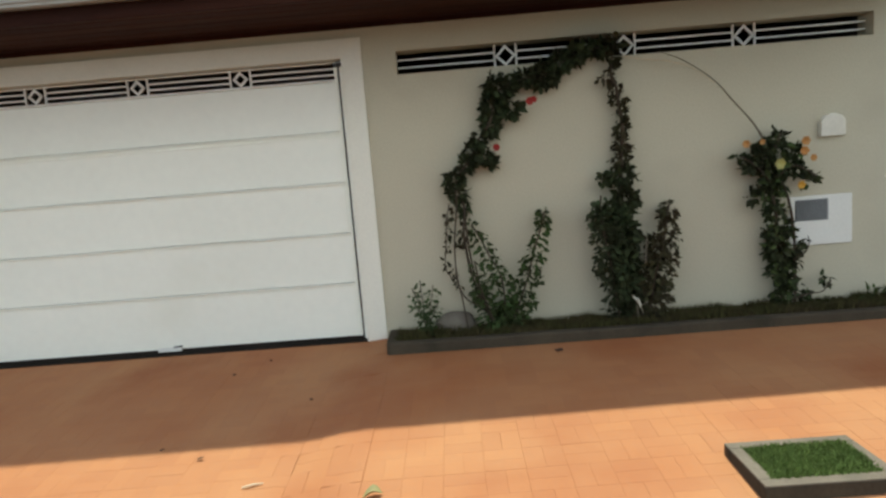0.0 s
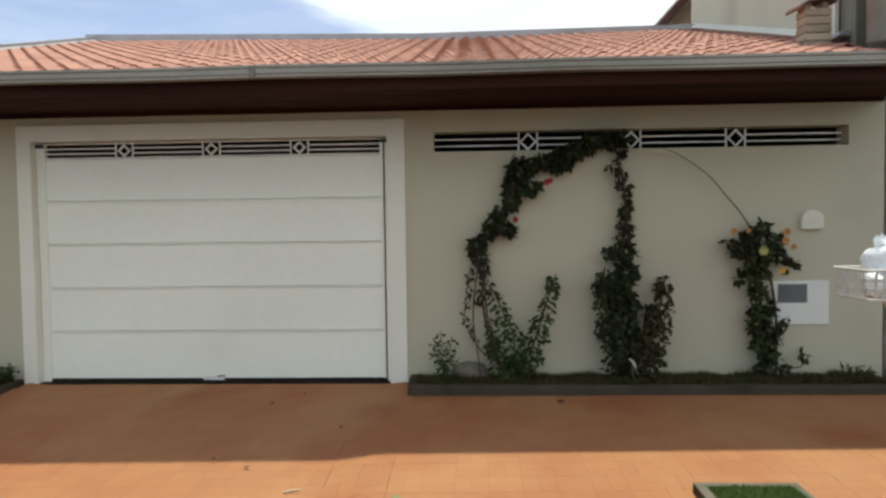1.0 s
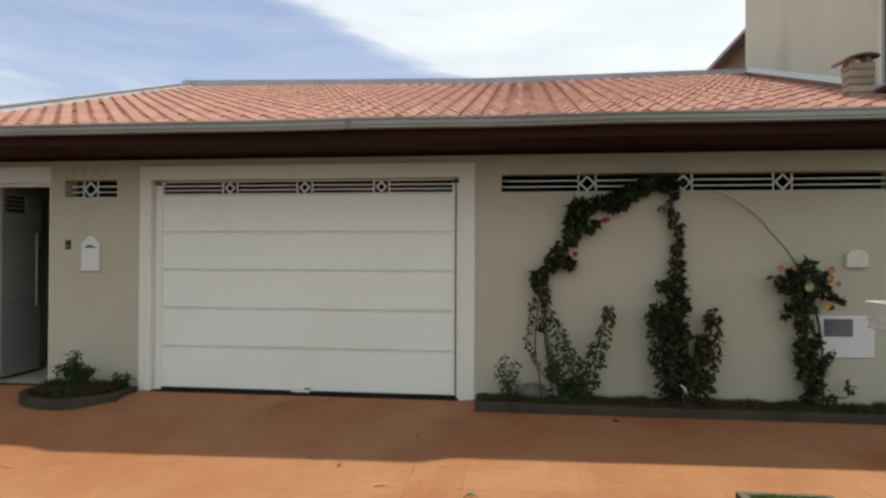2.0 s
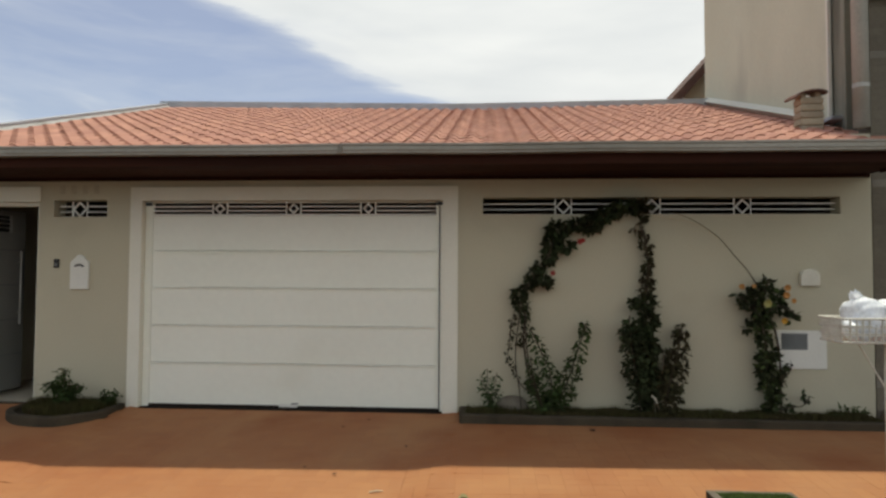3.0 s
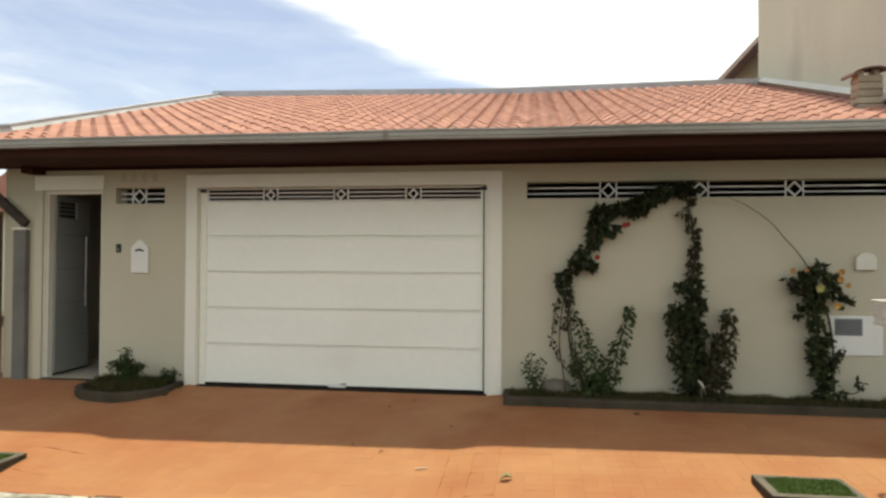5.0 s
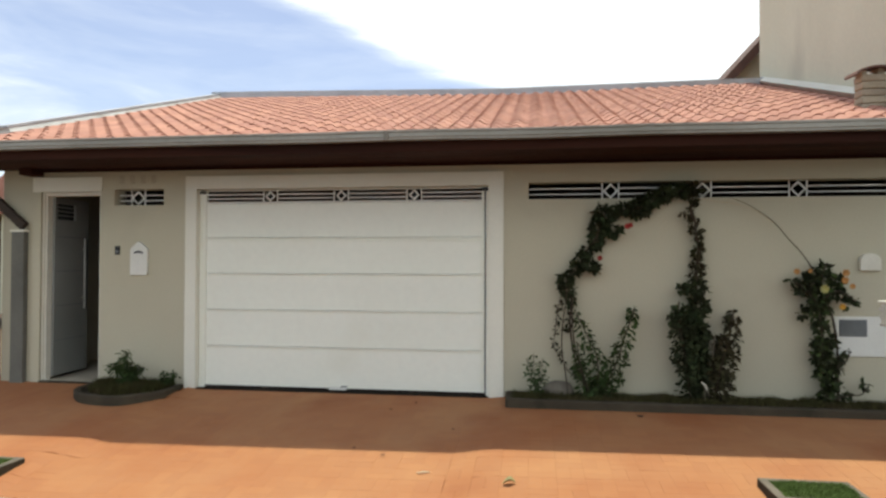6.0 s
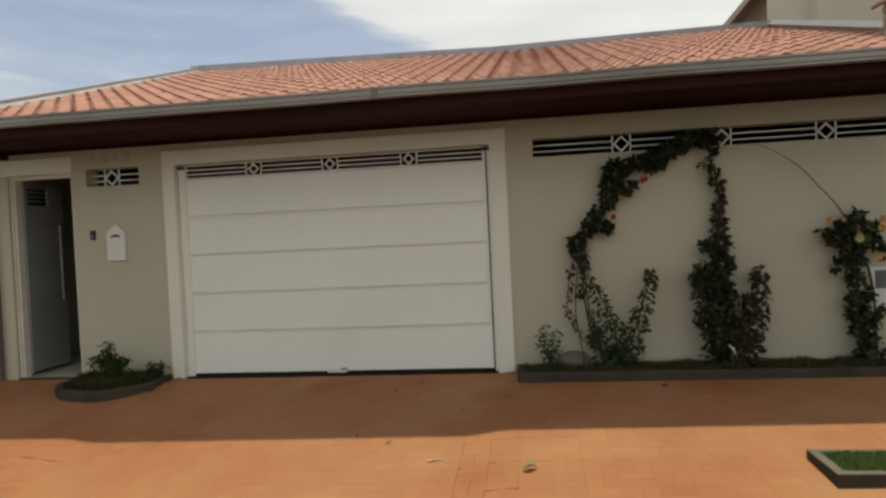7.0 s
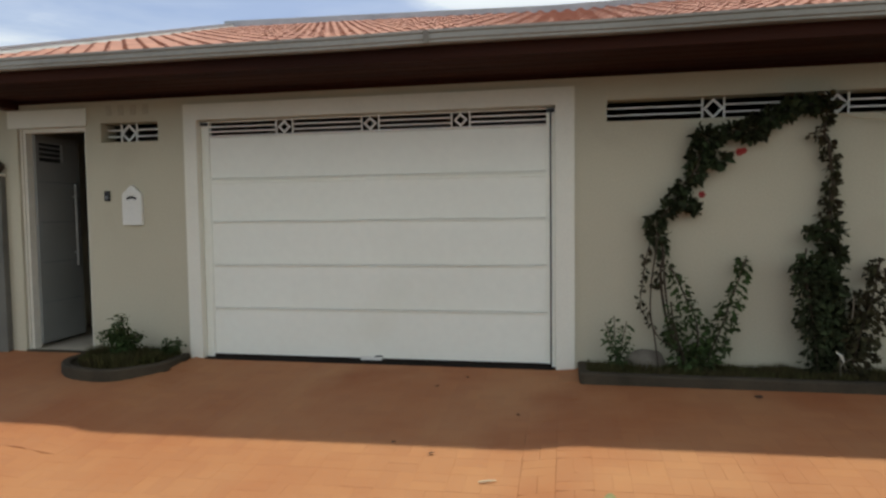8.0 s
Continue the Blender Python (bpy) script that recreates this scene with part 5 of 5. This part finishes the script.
dp = part("downpipe", tube([(7.703, 0.03, 2.95), (7.703, 0.03, 8.0)], 0.077, 16), M_PVC, nbh, "grey plastic downpipe", smooth=True)
for z in (3.38, 4.6):
    part("pipe_collar", tube([(7.703, 0.03, z - 0.022), (7.703, 0.03, z + 0.022)], 0.080, 16), M_PVC, dp)
# Unseen slab, its front edge placed to cast the forecourt's shade.
part("roof_slab", B((7.74, 14, -0.48, 6.5, 8.0, 8.16)), M_NB_PLASTER, nbh)
part("back_body", B((X_SIDE + 0.2, 14, 3.2, RIDGE_Y + 0.15, -0.2, 8.0)), M_DARK_IN, nbh)
part("flashing_ledge", B((X_SIDE - 0.16, X_SIDE + 0.02, 0.78, 1.12, roof_z(0.95) + 0.01, roof_z(0.95) + 0.05), bev=0.006), M_FLASH, nbh)
# upper band: slab edge, window, split-cane screen
# The slab front's shade is put in through the dark render colour.
part("band_slab", B((NX - 0.02, 14.0, -0.07, 0.03, 4.275, 4.40), bev=0.008), M_NB_DARK, nbh, "shade-darkened slab edge over the cane screen")
up = part("upper_wall", B((NX, 8.66, 0.0, 0.029, 4.401, 8.0)), M_NB_PLASTER, nbh)
win = part("window", B((8.66, 10.8, 0.02, 0.029, 4.401, 5.6)), M_GLASS, nbh, "dark window above the ledge")
part("window_frame", B((8.66, 8.71, -0.01, 0.02, 4.401, 5.6), bev=0.004), M_KERB, win)
screen = thing("cane_screen", (9.0, -0.02, 3.65), "weathered split-cane screen fixed on the slate wall", "screen")
part("batten", B((8.07, 10.9, -0.012, 0.0, 4.04, 4.08)), M_BROWN_WOOD, screen)
part("batten", B((8.07, 10.9, -0.012, 0.0, 3.80, 3.84)), M_BROWN_WOOD, screen)
random.seed(8)
x = 8.075
while x < 10.4:
    w = random.uniform(0.022, 0.045)
    part("cane", tube([(x + w / 2, -0.03, 3.685 + random.uniform(-0.035, 0.02)), (x + w / 2 + random.uniform(-0.012, 0.012), -0.03 + random.uniform(-0.01, 0.006), 4.225 + random.uniform(-0.02, 0.02))], w * 0.5, 6), M_BAMBOO, screen)
    x += w + random.uniform(0.0, 0.008)

df = thing("ochre_door_frame", (9.475, 0.0, 0.0), "thick ochre-painted frame round a dark garage opening", "door frame")
part("side_post", B((8.675, 8.875, -0.06, 0.30, -0.05, 2.41), bev=0.006), M_OCHRE, df)
part("side_post", B((10.575, 10.775, -0.06, 0.30, -0.05, 2.41), bev=0.006), M_OCHRE, df)
part("lintel", B((8.675, 10.775, -0.06, 0.30, 2.41, 2.545), bev=0.006), M_OCHRE, df)
part("inner_header", B((8.875, 10.575, 0.18, 0.30, 2.25, 2.41), bev=0.006), M_OCHRE, df)
part("garage_side", B((8.795, 8.875, 0.30, 3.2, -0.1, 2.6)), M_DARK_ROOM, nbh)
part("garage_side", B((10.575, 10.655, 0.30, 3.2, -0.1, 2.6)), M_DARK_ROOM, nbh)
part("garage_back", B((8.875, 10.575, 3.1, 3.2, -0.1, 2.6)), M_DARK_ROOM, nbh)
part("garage_top", B((8.795, 10.655, 0.30, 3.2, 2.6, 2.7)), M_DARK_ROOM, nbh)
part("garage_pier", B((9.095, 9.235, 1.4, 1.6, -0.1, 2.6)), M_DARK_ROOM, nbh)
part("garage_sill", B((8.875, 10.575, 0.02, 0.12, -0.02, 0.118), bev=0.005), M_KERB, nbh)
part("garage_floor", B((8.875, 10.575, 0.12, 3.1, -0.1, 0.10)), M_DARK_ROOM, nbh)
ym = thing("letter_box", (8.278, -0.05, 1.548), "ochre-painted wall letter box with a hood", "letter box")
part("body", B((8.163, 8.388, -0.10, 0.02, 1.553, 1.858), bev=0.008), M_OCHRE, ym)
part("hood", B((8.153, 8.398, -0.12, 0.02, 1.860, 1.948), bev=0.014), M_OCHRE, ym)
part("slot", B((8.193, 8.358, -0.105, -0.098, 1.808, 1.823)), M_BROWN_WOOD, ym)
wb = thing("intercom", (8.56, -0.02, 1.66), "small white intercom box on the slate wall", "intercom")
part("case", B((8.51, 8.63, -0.055, 0.02, 1.665, 1.83), bev=0.008), M_WHITE_PL, wb)
tap = thing("wall_tap", (8.20, -0.02, 0.39), "small dark tap on the slate wall", "tap")
part("body", B((8.172, 8.208, -0.05, 0.02, 0.375, 0.455), bev=0.01), M_KERB, tap)
part("spout", tube([(8.19, -0.06, 0.39), (8.19, -0.11, 0.38), (8.19, -0.115, 0.33)], 0.009, 8), M_KERB, tap)

# chimney on the roof
ch = thing("chimney", (7.35, 0.40, 3.0), "short buff stone chimney with a tilted terracotta cap", "chimney")
zc = roof_z(0.40)
random.seed(5)
for k in range(5):
    z0 = zc - 0.06 + k * 0.076
    j = random.uniform(-0.007, 0.007)
    part("stone_course", B((7.228 + j, 7.475 + j, 0.31, 0.49, z0, z0 + 0.073), bev=0.016), M_STONE_CH, ch)
cap = bmesh.new()
rows = []
for i in range(9):
    a = math.pi * i / 8
    x, z = 7.325 - 0.168 * math.cos(a), zc + 0.330 - 0.022 * math.cos(a) + 0.058 * math.sin(a)
    rows.append([cap.verts.new(c) for c in ((x, 0.25, z), (x, 0.53, z + 0.02), (x * 0.92 + 7.325 * 0.08, 0.53, z + 0.005), (x * 0.92 + 7.325 * 0.08, 0.25, z - 0.016))])
for a, b in zip(rows, rows[1:]):
    for k in range(4):
        cap.faces.new((a[k], a[(k + 1) % 4], b[(k + 1) % 4], b[k]))
cap.faces.new(rows[0])
cap.faces.new(rows[-1][::-1])
part("cap", cap, M_FAR_ROOF, ch, "weathered barrel-tile cap")
part("cap_wedge", B((7.24, 7.30, 0.33, 0.47, zc + 0.31, zc + 0.365), bev=0.01), M_STONE_CH, ch)
part("cap_wedge", B((7.40, 7.46, 0.33, 0.47, zc + 0.31, zc + 0.385), bev=0.01), M_STONE_CH, ch)

# far house behind the flank
far = thing("far_house", (10.5, 9.5, 0.0), "house behind with an old brown gable roof", "house")
part("gable_wall", prism([(7.5, -0.2), (16.0, -0.2), (16.0, 8.7), (11.2, 8.7), (7.5, 4.62)], 7.6, 7.8, axis="y"), M_NB_PLASTER, far)
bm = prism([(7.35, 4.72), (11.2, 8.95), (11.3, 8.84), (7.45, 4.58)], 7.3, 12.0, axis="y")
part("roof_slope", bm, M_FAR_ROOF, far)

# ---- lot on the left ----
lp = thing("gate_pillar", (-2.1, -0.03, 0.0), "grey rendered pillar with a pale cap against the wall", "pillar")
part("shaft", B((-2.135, -1.97, -0.07, 0.0, -0.15, 1.74), bev=0.008), M_GREY_REND, lp)
part("cap", B((-2.145, -1.96, -0.085, 0.0, 1.74, 1.765), bev=0.005), M_TRIM, lp)
shed = thing("lean_to", (-2.7, -0.1, 0.0), "timber lean-to with a sloping dark beam beside the house", "lean-to")
bm = B((-1.0, 0.0, -0.06, 0.0, -0.05, 0.05), bev=0.008)
bmesh.ops.transform(bm, matrix=Matrix.Translation((-1.98, -0.02, 1.80)) @ Matrix.Rotation(radians(40), 4, "Y"), verts=bm.verts)
part("beam", bm, M_BEAM, shed)
part("timber_post", B((-2.43, -2.325, -0.10, 0.0, -0.2, 1.95), bev=0.008), M_BROWN_WOOD, shed)
part("side_panel", B((-4.2, -2.48, -0.02, 0.04, -0.2, 2.05)), M_GREY_REND, shed)
for k in range(5):
    part("plank", B((-3.2 + k * 0.145, -3.06 + k * 0.145, -0.055, -0.022, -0.15, 1.55), bev=0.004), M_BROWN_WOOD, shed)
fl2 = thing("far_house", (-9.5, 14.0, 0.0), "distant low house with an orange tiled roof", "house")
part("wall", B((-14.0, -6.5, 12.0, 18.0, -0.3, 2.9)), M_NB_PLASTER, fl2)
part("roof", prism([(-14.4, 2.9), (-6.1, 2.9), (-8.0, 4.3), (-12.5, 4.3)], 11.6, 18.4, axis="y"), M_TILE, fl2)

# ---- roof tiles ----
TW, TG, TL = 0.201, 0.285, 0.35
COLS, N_ROWS = int((X_SIDE - 0.22 - X_L) / TW), 22
TILT = math.atan(SLOPE)


def tile_mesh():
    verts, faces = [], []
    prof = [(0.0, 0.003), (0.018, 0.012), (0.038, 0.027), (0.058, 0.038), (0.080, 0.042), (0.102, 0.038), (0.122, 0.027), (0.142, 0.012), (0.160, 0.003), (0.182, 0.0), (0.200, 0.002), (0.212, 0.007)]
    n = len(prof)
    for y, s in ((0.0, 1.0), (TL, 0.90)):
        for x, z in prof:
            verts.append((x, y, z * s))
    for drop in (0.0, 0.010):
        for x, z in prof:
            verts.append((x, 0.0, z - drop))
    for k in range(n - 1):
        faces.append((k, k + 1, n + k + 1, n + k))
        faces.append((3 * n + k, 3 * n + k + 1, 2 * n + k + 1, 2 * n + k))
    return verts, faces


tv, tf = tile_mesh()
near_mesh = None
verts, faces = [], []
random.seed(17)
for r in range(N_ROWS):
    for c in range(COLS):
        x = X_L - 0.093 + TW + c * TW + random.uniform(-0.004, 0.004)
        y = EAVE_Y - 0.01 + r * TG * math.cos(TILT)
        if x > 7.36 and y < 0.0:
            continue
        m = Matrix.Translation((x, y, roof_z(y) - 0.009 + sag(x, y) + random.uniform(-0.003, 0.003))) @ Matrix.Rotation(TILT - 0.041, 4, "X") @ Matrix.Rotation(random.gauss(0, 0.008), 4, "Z")
        if r < 6:
            if near_mesh is None:
                ob = raw("roof_tile", tv, tf, M_TILE, roof, smooth=True)
                near_mesh = ob.data
            else:
                ob = put(new("roof_tile", near_mesh), roof)
            ob.matrix_basis = m
        else:
            k = len(verts)
            verts += [tuple(m @ Vector(v)) for v in tv]
            faces += [tuple(k + i for i in f) for f in tf]
tagged(raw("upper_tiles", verts, faces, M_TILE_FAR, roof, smooth=True), kind="stuff")

# ---- slate bricks of the house on the right ----
BH = 0.078


def brick_mesh(w, h, d):
    e = 0.0015
    v = [(0, 0, 0), (w, 0, 0), (w, 0, h), (0, 0, h), (e, -d, e), (w - e, -d, e), (w - e, -d, h - e), (e, -d, h - e)]
    return v, [(4, 5, 6, 7), (0, 1, 5, 4), (1, 2, 6, 5), (2, 3, 7, 6), (3, 0, 4, 7)]


shapes = []
for w in (0.30, 0.22, 0.15):
    bv, bf = brick_mesh(w - 0.0016, BH - 0.0016, 0.0025)
    me = bpy.data.meshes.new("slate_brick")
    me.from_pydata(bv, [], bf)
    me.materials.append(M_SLATE)
    shapes.append((w, me, bv, bf))
pale = {}
for w, me, bv, bf in shapes:
    pale[w] = me.copy()
    pale[w].materials.clear()
    pale[w].materials.append(M_SLATE_PALE)
verts, faces, count = [], [], 0
random.seed(33)
z = 0.0
while z < 4.30:
    x = NX + 0.002
    while x < 10.6:
        w, me, bv, bf = random.choice(shapes)
        inside = 8.68 - w < x < 10.78 and z < 2.545
        if x + w > 8.68 and x < 8.68 and z < 2.545 and x + w > 8.69:
            w = None
        if w is None:
            x += 0.15
            continue
        if not inside and not (x > 8.0 and 3.70 < z < 4.10):
            m = Matrix.Translation((x, 0.03 - random.uniform(0.0, 0.0015), z))
            if count < 300 and x < 9.4:
                ob = put(new("slate_brick", me), nb_front)
                ob.matrix_basis = m
                count += 1
                if random.random() < 0.022:
                    ob.data = pale[w]
            else:
                k = len(verts)
                verts += [tuple(m @ Vector(v)) for v in bv]
                faces += [tuple(k + i for i in f) for f in bf]
        x += w
    z += BH
tagged(raw("other_bricks", verts, faces, M_SLATE_REST, nb_front), kind="stuff")

# ---- pavers ----
GAP = 0.0002


def paver(x0, x1, y0, y1, zf):
    e, g = 0.0011, GAP
    x0, x1, y0, y1 = x0 + g, x1 - g, y0 + g, y1 - g
    v = [(x, y, zf(x, y) - 0.03) for x, y in ((x0, y0), (x1, y0), (x1, y1), (x0, y1))]
    v += [(x, y, zf(x, y) - 0.0008) for x, y in ((x0, y0), (x1, y0), (x1, y1), (x0, y1))]
    v += [(x, y, zf(x, y)) for x, y in ((x0 + e, y0 + e), (x1 - e, y0 + e), (x1 - e, y1 - e), (x0 + e, y1 - e))]
    f = [(8, 9, 10, 11)]
    for k in range(4):
        n = (k + 1) % 4
        f += [(k, n, 4 + n, 4 + k), (4 + k, 4 + n, 8 + n, 8 + k)]
    return v, f


flat = lambda x, y: 0.0
lay = []
for r in range(15):
    for c in range(53):
        cx, cy = -2.75 + c * 0.2, 0.02 - (r + 1) * 0.2
        if (r + c) % 2:
            lay += [(cx, cx + 0.2, cy, cy + 0.1), (cx, cx + 0.2, cy + 0.1, cy + 0.2)]
        else:
            lay += [(cx, cx + 0.1, cy, cy + 0.2), (cx + 0.1, cx + 0.2, cy, cy + 0.2)]
meshes = {}
verts, faces, count = [], [], 0
random.seed(2)
for x0, x1, y0, y1 in lay:
    mx, my = (x0 + x1) / 2, (y0 + y1) / 2
    if y0 < kerb_y(mx) + 0.0 or y1 > 0.03 or x1 > border_x(my) - 0.01:
        if y1 > kerb_y(mx) + 0.03 and y0 < kerb_y(mx):
            y0 = kerb_y(mx) + 0.004
        else:
            continue
    if -1.02 < mx < -0.03 and my > -0.45 or mx > PL0 + 0.05 and my > PLY + 0.06:
        continue
    if 5.42 < mx < 5.92 and -2.58 < my < -2.24 or -0.65 < mx < -0.14 and -2.59 < my < -2.24:
        continue
    jit = random.uniform(-0.0005, 0.0005)
    full = abs((x1 - x0) * (y1 - y0) - 0.02) < 1e-6
    if full and count < 300 and 2.2 < mx < 6.3 and my < -1.15:
        key = x1 - x0 > 0.15
        if key not in meshes:
            pv, pf = paver(-(x1 - x0) / 2, (x1 - x0) / 2, -(y1 - y0) / 2, (y1 - y0) / 2, flat)
            me = bpy.data.meshes.new("paver")
            me.from_pydata(pv, [], pf)
            me.materials.append(M_PAVER)
            meshes[key] = me
        gx = (ground_z(mx + 0.05, my) - ground_z(mx - 0.05, my)) / 0.1
        gy = (ground_z(mx, my + 0.05) - ground_z(mx, my - 0.05)) / 0.1
        ob = put(new("paver", meshes[key]), pavement)
        ob.matrix_basis = Matrix.Translation((mx, my, ground_z(mx, my) + jit)) @ Euler((math.atan(gy), -math.atan(gx), 0)).to_matrix().to_4x4()
        count += 1
    else:
        pv, pf = paver(x0, x1, y0, y1, lambda x, y: ground_z(x, y) + jit)
        k = len(verts)
        verts += pv
        faces += [tuple(k + i for i in f) for f in pf]
tagged(raw("other_pavers", verts, faces, M_PAVER_REST, pavement), kind="stuff")
